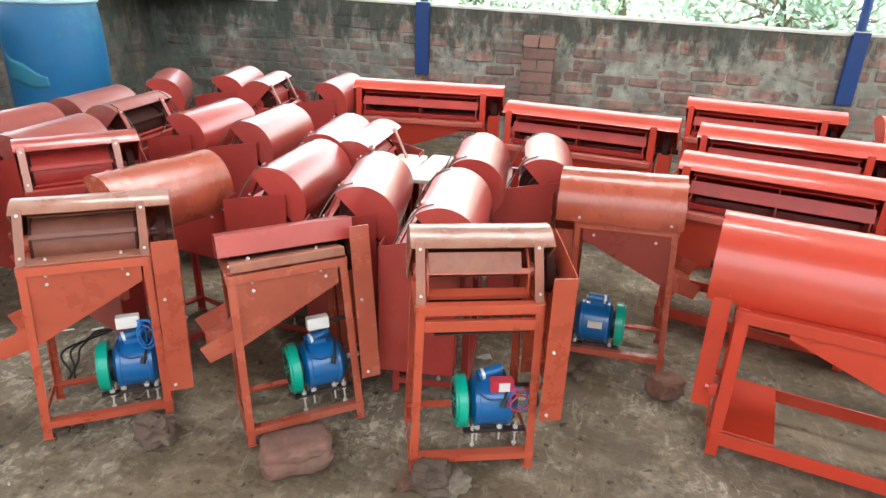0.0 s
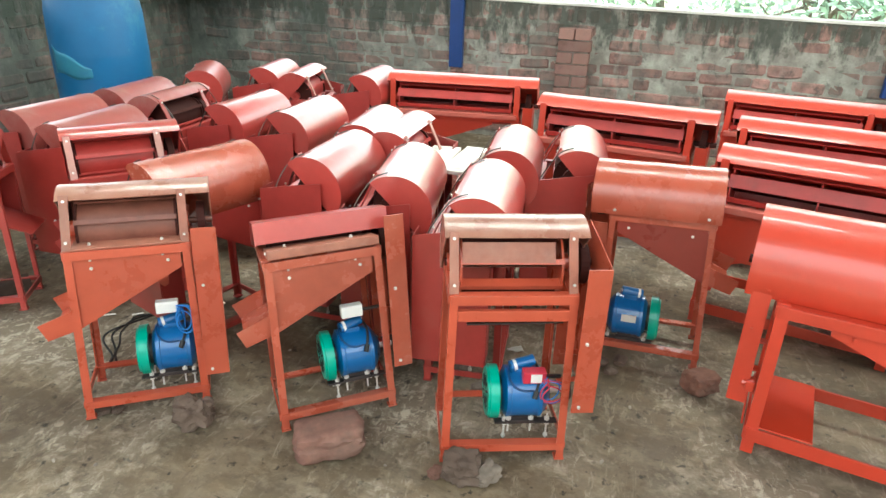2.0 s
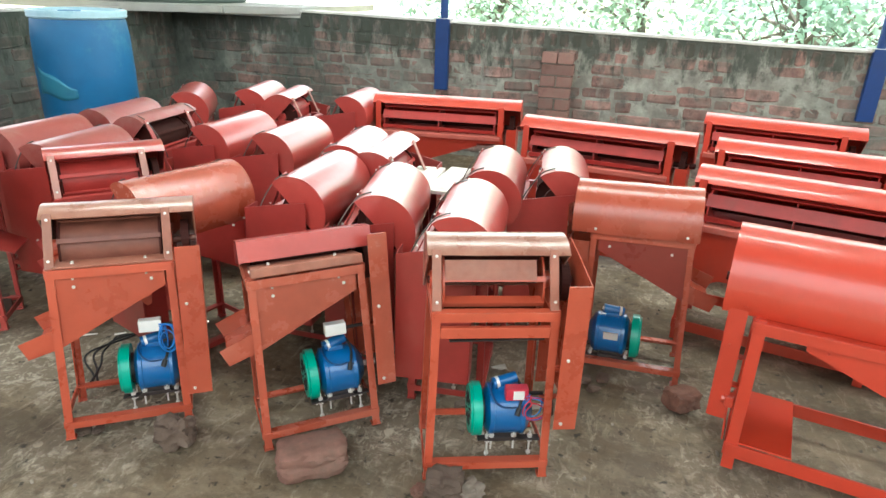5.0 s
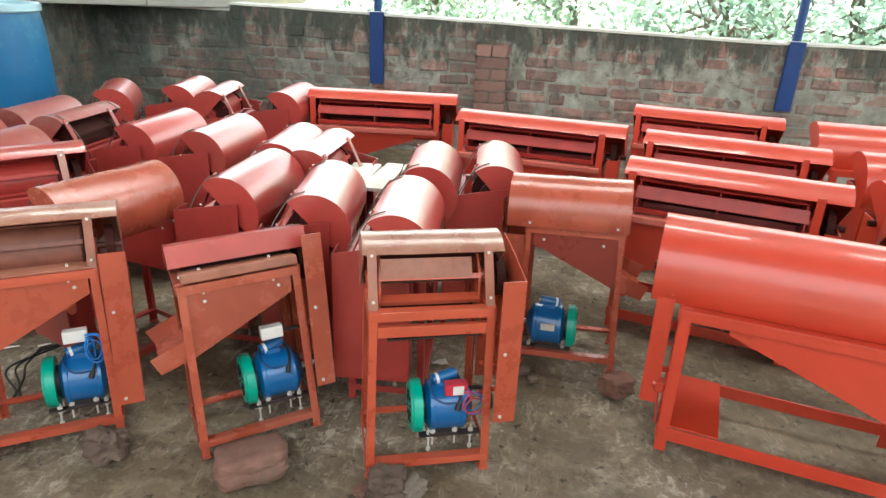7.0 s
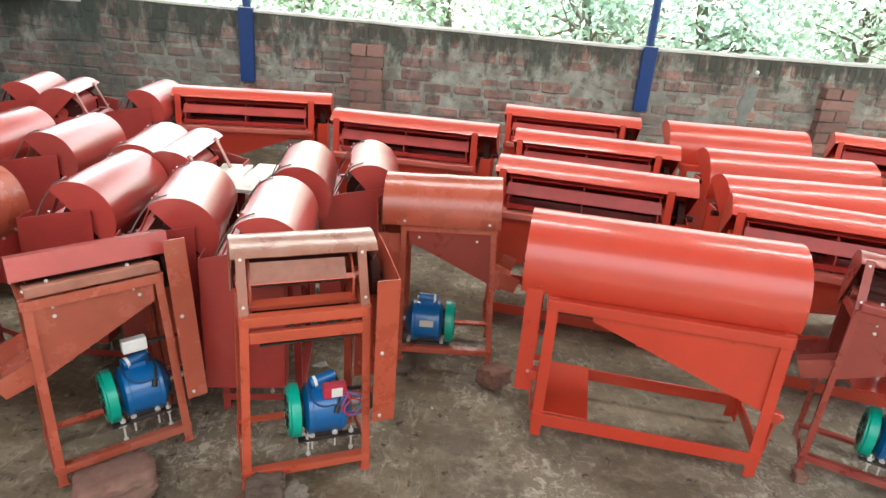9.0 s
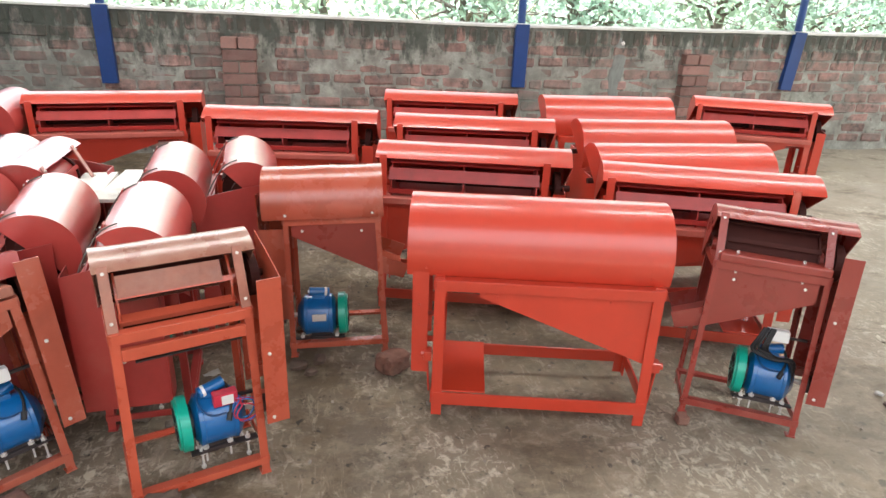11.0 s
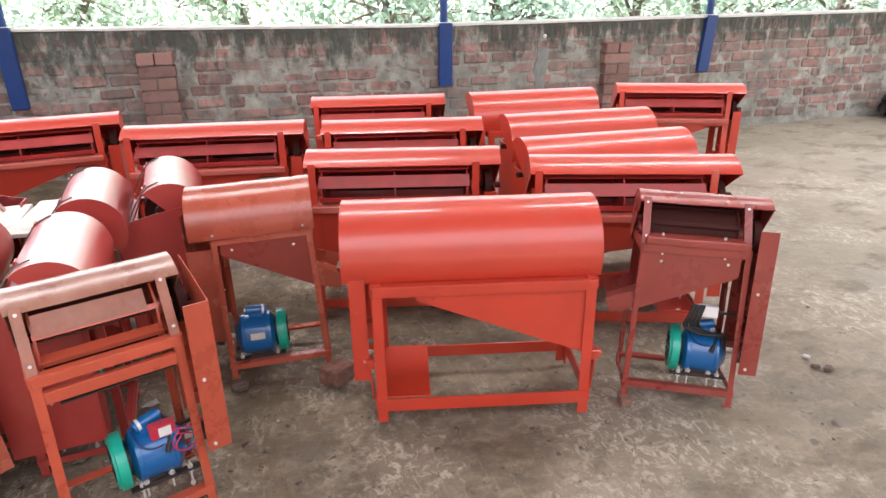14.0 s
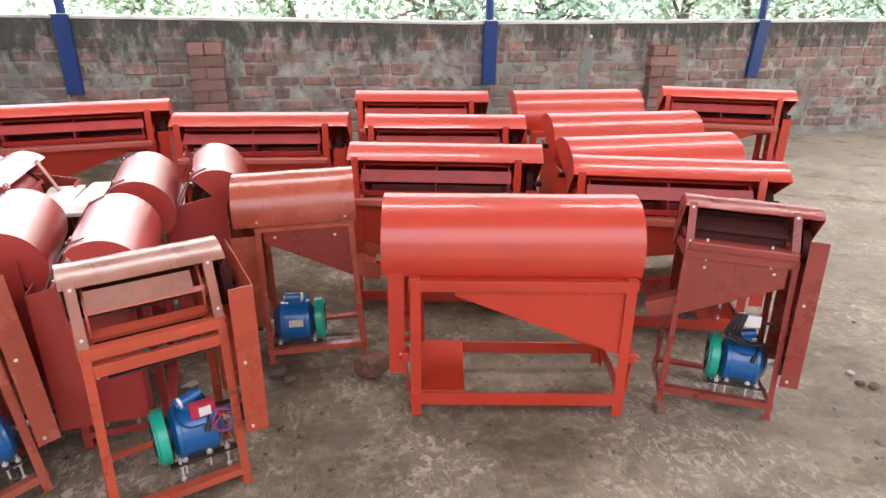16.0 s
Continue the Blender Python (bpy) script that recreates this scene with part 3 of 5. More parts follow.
rod(bm, (0.88, -0.257, 0.09), (0.88, -0.257, 0.14), 0.01, 8)
part("tap", bm, DARKSTEEL, ta)

# ---------------------------------------------------------------- brick piers left standing against the wall
def loose_brick(size):
    bm = box(bmesh.new(), (-size[0] / 2, -size[1] / 2, -size[2] / 2), (size[0] / 2, size[1] / 2, size[2] / 2), None, 0.005)
    for v in bm.verts:
        v.co += Vector((noise.noise(v.co * 31), noise.noise(v.co * 37 + Vector((3, 0, 0))), noise.noise(v.co * 29))) * 0.004
    return bm


for px, top, courses, out in ((-0.026, 0.903, 9, 0.066), (3.78, 0.838, 8, 0.03)):
    pier = empty("brick_pier")
    pier.matrix_basis = pose(px, WALL_Y - out, 0)
    tagged(pier, "stub of a broken-off brick pier against the wall", "brick pier", "brick piers")
    z = top
    for k in range(courses):
        h = 0.078
        if k % 2 == 0:
            for s in (-1, 1):
                o = part("brick", loose_brick((0.119, 0.11, h)), LOOSE, pier)
                o.matrix_basis = pose(s * 0.065 + random.uniform(-0.003, 0.003), random.uniform(-0.008, 0.004), z - h / 2, 0, 0, random.uniform(-2, 2))
        else:
            o = part("brick", loose_brick((0.25, 0.105, h)), LOOSE, pier)
            o.matrix_basis = pose(random.uniform(-0.012, 0.012), random.uniform(-0.006, 0.004), z - h / 2, 0, 0, random.uniform(-1.5, 1.5))
        z -= h + 0.011
    part("mortar", boxes(((-0.11, -0.035, 0.0), (0.11, 0.06, top - 0.085))), MORTAR, pier)


# ---------------------------------------------------------------- stones and loose things on the floor
def stone(name, x, y, sx, sy, sz, turn, seed, label, mat=None, square=7, rough=1.0):
    bm = bmesh.new()
    bmesh.ops.create_icosphere(bm, subdivisions=4, radius=1)
    for v in bm.verts:
        q = v.co.copy()
        q = q / (abs(q.x) ** square + abs(q.y) ** square + abs(q.z) ** square) ** (1 / square) * 0.5
        w = q * 3.0 + Vector((seed, seed * 0.7, 0))
        q *= 1 + rough * (0.16 * noise.noise(w) + 0.08 * noise.noise(w * 2.7) + 0.05 * noise.noise(w * 8) + 0.03 * noise.noise(w * 19))
        v.co = Vector((q.x * sx, q.y * sy, q.z * sz + sz * 0.46))
    ob = part(name, bm, mat or STONE, None, label, True)
    ob.matrix_basis = pose(x, y, 0, 0, 0, turn)
    return tagged(ob, label, "bundle" if name == "cloth_bundle" else "stone")


stone("half_brick", -0.238, 1.31, 0.2, 0.145, 0.09, 32, 2, "worn orange-pink half brick lying before a thresher", HALFBRICK, 8, 0.85).matrix_basis = pose(-0.238, 1.31, -0.008, -7, -5, 32)
stone("rough_stone", -0.69, 1.27, 0.105, 0.085, 0.085, 20, 5, "dark pitted stone beside a thresher foot", DARKSTONE, 5, 2.2)
stone("broken_brick", 0.852, 1.985, 0.1, 0.085, 0.07, 40, 7, "broken brick under a thresher foot", STONE, 8, 1.3)
stone("rough_stone", 0.17, 1.315, 0.105, 0.085, 0.075, 14, 11, "dark rough stone beside a thresher foot", DARKSTONE, 6, 1.6)
stone("rough_stone", 0.24, 1.325, 0.075, 0.06, 0.045, 50, 12, "pale dirty stone lying against a dark one", PALESTONE, 5, 1.6)
stone("rubble_chip", 0.1, 1.295, 0.05, 0.035, 0.025, 70, 14, "small reddish chip beside a thresher foot", STONE, 4, 1.7)
stone("rough_stone", 0.12, 1.72, 0.05, 0.035, 0.03, 30, 13, "small pale stone on the floor", PALESTONE, 4, 1.7)
stone("rough_stone", 0.02, 1.80, 0.1, 0.06, 0.05, 60, 17, "flat grey stone on the floor", PALESTONE, 4, 1.9)
stone("rough_stone", 1.802, 1.548, 0.04, 0.04, 0.034, 0, 19, "small reddish stone under a thresher foot", STONE)
for k, (x, y, s, paint) in enumerate(((0.5, 2.03, 0.05, DARKSTONE), (0.55, 1.985, 0.035, DARKSTONE), (0.58, 2.065, 0.045, DARKSTONE), (2.635, 1.613, 0.022, SLAB), (2.614, 1.545, 0.025, DARKSTONE), (2.65, 1.52, 0.03, DARKSTONE), (-0.994, 1.22, 0.035, DARKSTONE), (-0.955, 1.24, 0.03, DARKSTONE))):
    stone("rubble_chip", x, y, s * 1.3, s, s * 0.5, 40 * k, 30 + k, "small pale rubble chip on the floor" if paint is SLAB else "small dark rubble chip on the floor", paint, 3, 1.8)
stone("cloth_bundle", 7.02, 5.12, 0.34, 0.26, 0.26, 15, 23, "dark cloth bundle on the floor against the wall", BLACK, 3, 1.6)
# chips and pebbles
bm = bmesh.new()
rng = random.Random(4)
for k in range(170):
    x, y = rng.uniform(-2.2, 3.0), rng.uniform(0.7, 3.6)
    s = rng.uniform(0.003, 0.008) * (1.8 if rng.random() < 0.08 else 1)
    m = pose(x, y, s * 0.2 - 0.004, rng.uniform(0, 60), rng.uniform(0, 60), rng.uniform(0, 360)) @ Matrix.Diagonal((s * rng.uniform(0.8, 2), s, s * 0.6, 1))
    bmesh.ops.create_icosphere(bm, subdivisions=1, radius=1, matrix=m)
PEBBLE = material("pale_chips", (0.22, 0.19, 0.155), 0.9, 0, 0.4, 6, None, 0, 0.4, 40, 0, 3, True)
tagged(part("pebbles", bm, PEBBLE), "scattered chips and pebbles on the floor", "pebbles", kind="stuff")

# planks lying between the rows
for x, y, w, ln, turn in ((-0.3, 2.57, 0.13, 0.165, 3), (-0.18, 2.57, 0.1, 0.2, -2)):
    bm = box(bmesh.new(), (-w / 2, -ln, -0.008), (w / 2, ln, 0.008), None, 0.003)
    ob = part("plank", bm, PLANK)
    ob.matrix_basis = pose(x, y, 0.561, 0, 0, turn)
    tagged(ob, "pale weathered plank laid across the thresher frames", "plank")

# dark block of wood behind the first machine
bm = box(bmesh.new(), (-0.11, -0.03, 0.0), (0.11, 0.03, 0.062), None, 0.006)
ob = part("wooden_block", bm, DARKWOOD)
ob.matrix_basis = pose(-1.979, 1.724, -0.004, 0, 0, 56)
tagged(ob, "dark brown block of wood lying on the floor", "wooden block")

# thin pale sticks and a scrap of paper on the floor
for x, y, ln, turn in ((-1.435, 1.72, 0.07, 25), (-1.323, 1.768, 0.045, 32), (0.6, 1.25, 0.09, -20)):
    ob = part("stick", rod(bmesh.new(), (-ln / 2, 0, 0.0), (ln / 2, 0, 0.004), 0.004, 8, 0.003), PLANK)
    ob.matrix_basis = pose(x, y, 0.003, 0, 0, turn)
    tagged(ob, "short pale stick lying on the floor", "stick")
bm = bmesh.new()
bmesh.ops.create_grid(bm, x_segments=8, y_segments=5, size=0.5)
for v in bm.verts:
    v.co = Vector((v.co.x * 0.06, v.co.y * 0.03 * (1 + v.co.x), 0.006 * noise.noise(v.co * 3) + 0.01 * abs(v.co.x)))
PAPER = material("dirty_paper", (0.42, 0.4, 0.36), 0.8, 0, 0.2, 20, (0.2, 0.17, 0.13), 0.4, 0.2, 60, 0, 12)
ob = part("paper_scrap", bm, PAPER, None, "", True)
ob.modifiers.new("thickness", "SOLIDIFY").thickness = 0.001
ob.matrix_basis = pose(0.19, 2.02, 0.002, 0, 0, 25)
tagged(ob, "crumpled scrap of pale paper on the floor", "paper")

# cables on the floor by the first thresher
for k in range(3):
    x, y = -1.3 + 0.02 * k, 1.78 - 0.03 * k
    tube_pts = [(x + 0.03, y + 0.06 * k, 0.006), (x - 0.03, y - 0.04, 0.012), (x + 0.05, y - 0.12, 0.035 + 0.02 * k), (x + 0.02 - 0.05 * k, y - 0.17, 0.02), (x + 0.1, y - 0.24, 0.012), (x + 0.11, y - 0.3, 0.02), (x + 0.17 - 0.05 * k, y - 0.34, 0.005)]
    tagged(tube("cable", tube_pts, 0.004, BLACK), "black loose electric cable on the floor", "cable")


# ---------------------------------------------------------------- trees beyond the wall
def leaf_material(name, color):
    m = bpy.data.materials.new(name)
    m.use_nodes = True
    n, l = m.node_tree.nodes, m.node_tree.links
    b = n["Principled BSDF"]
    geo = n.new("ShaderNodeNewGeometry")
    mr = n.new("ShaderNodeMapRange")
    mr.inputs[3].default_value, mr.inputs[4].default_value = 0.65, 1.4
    l.new(geo.outputs["Random Per Island"], mr.inputs[0])
    sc = n.new("ShaderNodeVectorMath")
    sc.operation = "SCALE"
    sc.inputs[0].default_value = color
    l.new(mr.outputs[0], sc.inputs["Scale"])
    l.new(sc.outputs[0], b.inputs["Base Color"])
    b.inputs["Roughness"].default_value = 0.5
    tr = n.new("ShaderNodeBsdfTranslucent")
    l.new(sc.outputs[0], tr.inputs["Color"])
    mx = n.new("ShaderNodeMixShader")
    mx.inputs[0].default_value = 0.5
    l.new(b.outputs[0], mx.inputs[1])
    l.new(tr.outputs[0], mx.inputs[2])
    l.new(mx.outputs[0], n["Material Output"].inputs["Surface"])
    return m


LEAF = leaf_material("leaves", (0.26, 0.38, 0.31))
LEAF2 = leaf_material("yellow_green_leaves", (0.275, 0.385, 0.3))


def leaves(centres, count, size, rng):
    """Many small pointed leaves, gathered in clumps of their own size."""
    vs, fs = [], []
    for k in range(count):
        c, rad = centres[rng.randrange(len(centres))]
        d = Vector((rng.gauss(0, 1), rng.gauss(0, 1), rng.gauss(0, 0.8))) * rad * 0.5
        p = c + d
        s = size * rng.uniform(0.6, 1.4)
        u = Vector((rng.uniform(-1, 1), rng.uniform(-1, 1), rng.uniform(-1, 0.5))).normalized()
        w = u.cross(Vector((rng.uniform(-1, 1), rng.uniform(-1, 1), rng.uniform(-1, 1)))).normalized()
        i = len(vs)
        vs += [p, p + u * s * 0.5 + w * s * 0.24, p + u * s, p + u * s * 0.5 - w * s * 0.24]
        fs.append((i, i + 1, i + 2, i + 3))
    return vs, fs


def tree(x, y, h, spread, seed, mat, count=2600, low=1.0):
    rng = random.Random(seed)
    t = empty("tree", pose(x, y, -0.12))
    tagged(t, "leafy tree with thin branches beyond the wall", "tree", "trees beyond the wall")
    bm = bmesh.new()
    p, centres = Vector((0, 0, 0)), []
    r = 0.06 + h * 0.016
    trunk_pts = [p.copy()]
    for k in range(5):
        q = p + Vector((rng.uniform(-0.15, 0.15), rng.uniform(-0.15, 0.15), h / 5))
        rod(bm, p, q, r, 8, r * 0.8)
        r *= 0.8
        p = q
        trunk_pts.append(p.copy())
    part("trunk", bm, BARK, t)
    bm = bmesh.new()
    for k in range(16):
        a = rng.uniform(0, 6.28)
        s = trunk_pts[rng.randrange(1, 5)] + Vector((0, 0, rng.uniform(-0.3, 0.2)))
        e = s + Vector((math.cos(a), math.sin(a), rng.uniform(0.0, 0.8))) * spread * rng.uniform(0.5, 1.0)
        mid = (s + e) / 2 + Vector((rng.uniform(-0.2, 0.2), rng.uniform(-0.2, 0.2), rng.uniform(0, 0.25)))
        rod(bm, s, mid, 0.034, 7, 0.022)
        rod(bm, mid, e, 0.022, 6, 0.008)
        for c in (mid, e):
            for j in range(2):
                f = c + Vector((rng.uniform(-0.5, 0.5), rng.uniform(-0.5, 0.5), rng.uniform(-0.3, 0.5)))
                rod(bm, c, f, 0.01, 5, 0.004)
                if rng.random() < 0.8:
                    centres.append((f, rng.uniform(0.25, 0.6)))
    tagged(part("branchwork", bm, BARK, t), kind="stuff")
    vs, fs = leaves(centres, count, 0.11, rng)
    me = bpy.data.meshes.new("crown")
    me.from_pydata(vs, [], fs)
    me.materials.append(mat)
    cr = new("crown", me)
    cr.parent = t
    return t


for k, (x, y, h, s) in enumerate(((0.4, 8.6, 2.5, 1.0), (2.4, 8.2, 2.4, 1.0), (4.0, 9.0, 2.7, 1.1), (5.6, 8.4, 2.5, 1.0), (7.4, 9.0, 2.8, 1.1), (9.2, 8.3, 2.6, 1.1), (-1.5, 10.4, 2.7, 1.0), (11.0, 8.8, 2.8, 1.2), (3.2, 11.0, 3.0, 1.3), (6.6, 11.2, 3.0, 1.3), (10.2, 11.4, 3.0, 1.3), (13.0, 9.5, 3.0, 1.2))):
    tree(x, y, h, s, 20 + k, LEAF if k % 3 else LEAF2)
# thicket behind the trees
rng = random.Random(9)
cs = [(Vector((rng.uniform(-4, 26), rng.uniform(12.5, 18), rng.uniform(0.1, 4.6))), rng.uniform(0.7, 1.3)) for k in range(330)]
vs, fs = leaves(cs, 52000, 0.19, rng)
me = bpy.data.meshes.new("thicket")
me.from_pydata(vs, [], fs)
me.materials.append(LEAF)
tagged(new("thicket", me), "dense green thicket behind the trees", "bushes", kind="stuff")


# ---------------------------------------------------------------- small motor thresher
def motor(parent, x, y, z, flip=1, box_mat=None):
    """Blue electric motor, axis along x, green fan cover at its free end."""
    r = 0.075
    turned = ((0.0, -0.056), (0.72, -0.056), (0.95, -0.046), (1.03, -0.044), (1.03, -0.032), (1.0, -0.03), (1.0, 0.048), (1.03, 0.05), (1.03, 0.06), (0.98, 0.062), (0.86, 0.072), (0.78, 0.074), (0.5, 0.088), (0.0, 0.088))
    bm = lathe([(q * r, h) for q, h in turned], 40)
    bm.transform(Matrix.Translation((x, y, z)) @ Matrix.Rotation(radians(90 * flip), 4, "Y"))
    bmesh.ops.recalc_face_normals(bm, faces=bm.faces)
    mo = part("motor", bm, BLUE, parent, "glossy blue painted electric motor", True)
    # black in place of blue: the dark of the gap before the fan cover
    bm = bmesh.new()
    rod(bm, (x - 0.056 * flip, y, z), (x - 0.068 * flip, y, z), r * 0.66, 24)
    part("neck", bm, BLACK, mo)
    # fan cover with slots
    bm = bmesh.new()
    xa, xb = x - 0.067 * flip, x - 0.101 * flip
    rod(bm, (xa, y, z), (xb, y, z), 0.081, 36)
    bmesh.ops.bevel(bm, geom=[e for e in bm.edges if abs(e.verts[0].co.x - xb) < 1e-4 and abs(e.verts[1].co.x - xb) < 1e-4], offset=0.008, segments=3, affect="EDGES")
    fan = part("fan_cover", bm, GREEN, mo, "green plastic fan cover", True)
    bm = bmesh.new()
    for k in range(12):
        a = radians(k * 30)
        c, s = math.cos(a), math.sin(a)
        strip(bm, (xb - 0.0008 * flip, y + c * 0.02, z + s * 0.02), (xb - 0.0008 * flip, y + c * 0.054, z + s * 0.054), 0.007, 0.002, (0, -s, c))
    tagged(part("grille", bm, BLACK, fan), kind="stuff")
    bm = bmesh.new()
    ca, cb = Vector((x - 0.032, y - 0.004, z + r + 0.014)), Vector((x + 0.04, y + 0.012, z + r + 0.026))
    rod(bm, ca, cb, 0.017, 18)
    box(bm, (x - 0.018, y - 0.016, z + r - 0.008), (x + 0.03, y + 0.022, z + r + 0.012), None, 0.003)
    cap = part("capacitor", bm, BLUE, mo, "blue capacitor can", True)
    bm = bmesh.new()
    rod(bm, ca.lerp(cb, 0.12), ca.lerp(cb, 0.24), 0.0176, 18)
    part("band", bm, WHITE, cap)
    bm = bmesh.new()
    rod(bm, cb, ca.lerp(cb, 1.06), 0.006, 10)
    part("terminal", bm, WHITE, cap)
    s = -1 if box_mat is not None else 1
    if box_mat is None:
        part("rating_plate", boxes(((x - 0.022, y + s * 0.0715 - 0.004, z + 0.004), (x + 0.03, y + s * 0.0715 + 0.004, z + 0.03))), STEEL, mo)
    else:
        tube("cable", [cb, (x + 0.058, y - 0.02, z + r + 0.012), (x + 0.052, y - 0.052, z + 0.066), (x + 0.035, y - 0.074, z + 0.036)], 0.0042, BLACK, mo)
        tube("gland", [(x + 0.04, y - 0.068, z + 0.044), (x + 0.032, y - 0.08, z + 0.026)], 0.008, BLACK, mo)
        tube("loop", [ca, (x - 0.046, y - 0.03, z + r + 0.006), (x - 0.03, y - 0.062, z + 0.052), (x + 0.0, y - 0.07, z + 0.042), (x + 0.03, y - 0.066, z + 0.046)], 0.003, DARKBLUE, mo)
    for yy in (-0.045, 0.045):
        bm = box(bmesh.new(), (x - 0.045, y + yy - 0.014, z - 0.0755), (x + 0.045, y + yy + 0.014, z - 0.067), None, 0.002)
        box(bm, (x - 0.04, y + yy - 0.004, z - 0.067), (x + 0.04, y + yy + 0.004, z - 0.035))
        part("foot", bm, DARKSTEEL, mo)
    bm = bmesh.new()
    rod(bm, (x + 0.08 * flip, y, z), (x + 0.15 * flip, y, z), 0.009, 12)
    part("shaft", bm, STEEL, mo)
    bm = bmesh.new()
    rod(bm, (x + 0.135 * flip, y, z), (x + 0.155 * flip, y, z), 0.03, 20)
    part("pulley", bm, DARKSTEEL, mo)
    return mo


SW, SD, ST = 0.1725, 0.125, 0.55          # half width, half depth, table height


def small_thresher(name, paint, hood_paint, label, board=True, with_motor=True, motor_y=-0.02, box_paint=None, wires=True, low_rail=False, straps=False, spout=True, motor_flip=1, motor_x=0.055, board_tilt=0.0, hood_back=218, chute=True, motor_z=0.19, board_paint=None, zr=0.475, zl=0.285, a0=50, drop=0.0, uprights=True, thick=False, loops=1.0, over=0.078, guard=0.094, guard_z=0.14, guard_top=0.585, wedge=0.045, chute_paint=None, flap=False, lit=(4,), flange=0.023, motor_turn=0.0, core=None, upright_paint=None):
    """Frame of angle iron, drum under a rolled hood, belt guard at the side, motor below."""
    th = empty(name)
    tagged(th, label, "threshing machine")
    for sx in (-1, 1):
        for sy in (-1, 1):
            bm = angle_bar(bmesh.new(), sx * SW, sy * SD, 0, ST, flange, -sx, -sy, 0.004, (0.011, 0.006))
            leg = part("leg", bm, paint, th)
            px, py = sx * (SW - 0.001), sy * (SD - 0.006)
            part("foot_pad", boxes(((px - 0.015, py - 0.015, 0), (px + 0.015, py + 0.015, 0.006)), bevel=0.002), paint, leg)
    for z0, z1, ox, oy in ((0.037, 0.059, 0.0101, 0.0055), (ST - 0.026, ST + 0.001, 0, 0)):
        wx, wy = SW + ox, SD + oy
        for s in (-1, 1):
            part("rail", boxes(((-wx + 0.004, s * (wy + 0.001) - 0.003, z0), (wx - 0.004, s * (wy + 0.001) + 0.003, z1)), bevel=0.001), paint, th)
            part("rail", boxes(((s * (wx + 0.001) - 0.003, -wy + 0.004, z0), (s * (wx + 0.001) + 0.003, wy - 0.004, z1)), bevel=0.001), paint, th)
            part("rail_flange", boxes(((-wx + 0.004, s * wy - s * 0.024 - 0.002, z1 - 0.004), (wx - 0.004, s * wy - s * 0.003, z1)) if s > 0 else ((-wx + 0.004, s * wy + 0.003, z1 - 0.004), (wx - 0.004, s * wy + 0.026, z1))), paint, th)
    if low_rail:
        part("front_bar", boxes(((-SW + 0.022, -SD - 0.006, ST - 0.075), (SW - 0.022, -SD + 0.01, ST - 0.042)), bevel=0.003), paint, th)
        bm = bmesh.new()
        strip(bm, (-SW + 0.05, -SD + 0.02, ST - 0.095), (SW - 0.03, -SD + 0.02, ST - 0.09), 0.012, 0.004, (0, 1, 0))
        part("tension_rod", bm, DARKSTEEL, th)
    # feed board
    if board:
        m = Matrix.Translation((0, -SD + 0.045, ST + 0.012)) @ Matrix.Rotation(radians(board_tilt), 4, "X")
        if thick:
            bm = box(bmesh.new(), (-SW + 0.012, -0.056, -0.012), (SW - 0.004, 0.05, 0.016), m, 0.005)
        else:
            m = Matrix.Translation((0, -SD + 0.045, ST + 0.003))
            bm = box(bmesh.new(), (-SW + 0.02, -0.046, 0.0), (SW - 0.02, 0.06, 0.005), m, 0.0015)
        fb = part("feed_board", bm, board_paint or DUSTY, th, "dusty feed board")
        for x in (-0.104, 0.094):
            bolt(fb, m @ Vector((x, -0.01, 0.016 if thick else 0.005)), (0, 0, 1), 1.1)
            part("hanging_stud", rod(rod(bmesh.new(), (x, -SD + 0.012, ST - 0.002), (x, -SD + 0.012, ST - 0.046), 0.0035, 8), (x, -SD + 0.012, ST - 0.034), (x, -SD + 0.012, ST - 0.027), 0.008, 6), STEEL, fb)
    # uprights
    cy, cz, r = 0.03, 0.59 - drop, 0.126
    for x in (-SW + 0.012, SW - 0.012):
        bm = bmesh.new()
        strip(bm, (x, -SD + 0.012, ST), (x, cy - r * math.cos(radians(56)) - 0.004, cz + r * math.sin(radians(56)) + 0.006), 0.025, 0.005, (1, 0, 0))
        if not uprights:
            bm = bmesh.new()
            strip(bm, (x, -SD + 0.012, ST), (x, cy - 0.06, cz + 0.03), 0.025, 0.005, (1, 0, 0))
        up = part("upright", bm, upright_paint or (DUSTY if hood_paint is DUSTHOOD else paint), th)
        bolt(up, (x, -SD + 0.014, ST + 0.025), (0, -1, 0.2), 0.85)
        if uprights:
            bolt(up, (x, cy - r * math.cos(radians(52)) - 0.007, cz + r * math.sin(radians(52)) - 0.004), (0, -1, 0.3), 0.85)
        bm = bmesh.new()
        strip(bm, (x, SD - 0.012, ST), (x, cy + 0.09, cz + 0.02), 0.025, 0.005, (1, 0, 0))
        strip(bm, (x, -SD + 0.02, ST + 0.004), (x, SD - 0.02, ST + 0.004), 0.025, 0.005, (1, 0, 0))
        rod(bm, (x - 0.012, cy, cz - 0.012), (x + 0.012, cy, cz - 0.012), 0.026, 16)
        part("bearing_bracket", bm, paint, th)
    # hood
    hx0, hx1 = -SW - 0.012, SW + over
    if uprights:
        hood = part("hood", hood_sheet(hx0, hx1, cy, cz, r, a0, hood_back), hood_paint, th, "rolled sheet metal hood", True)
    else:  # folded flat over the feed board
        fold = [(-0.076, 0.592), (-0.062, 0.654), (0.0, 0.644), (0.09, 0.622), (0.15, 0.575), (0.156, 0.535)]
        hood = part("hood", folded_sheet(hx0, hx1, fold), hood_paint, th, "folded sheet metal hood")
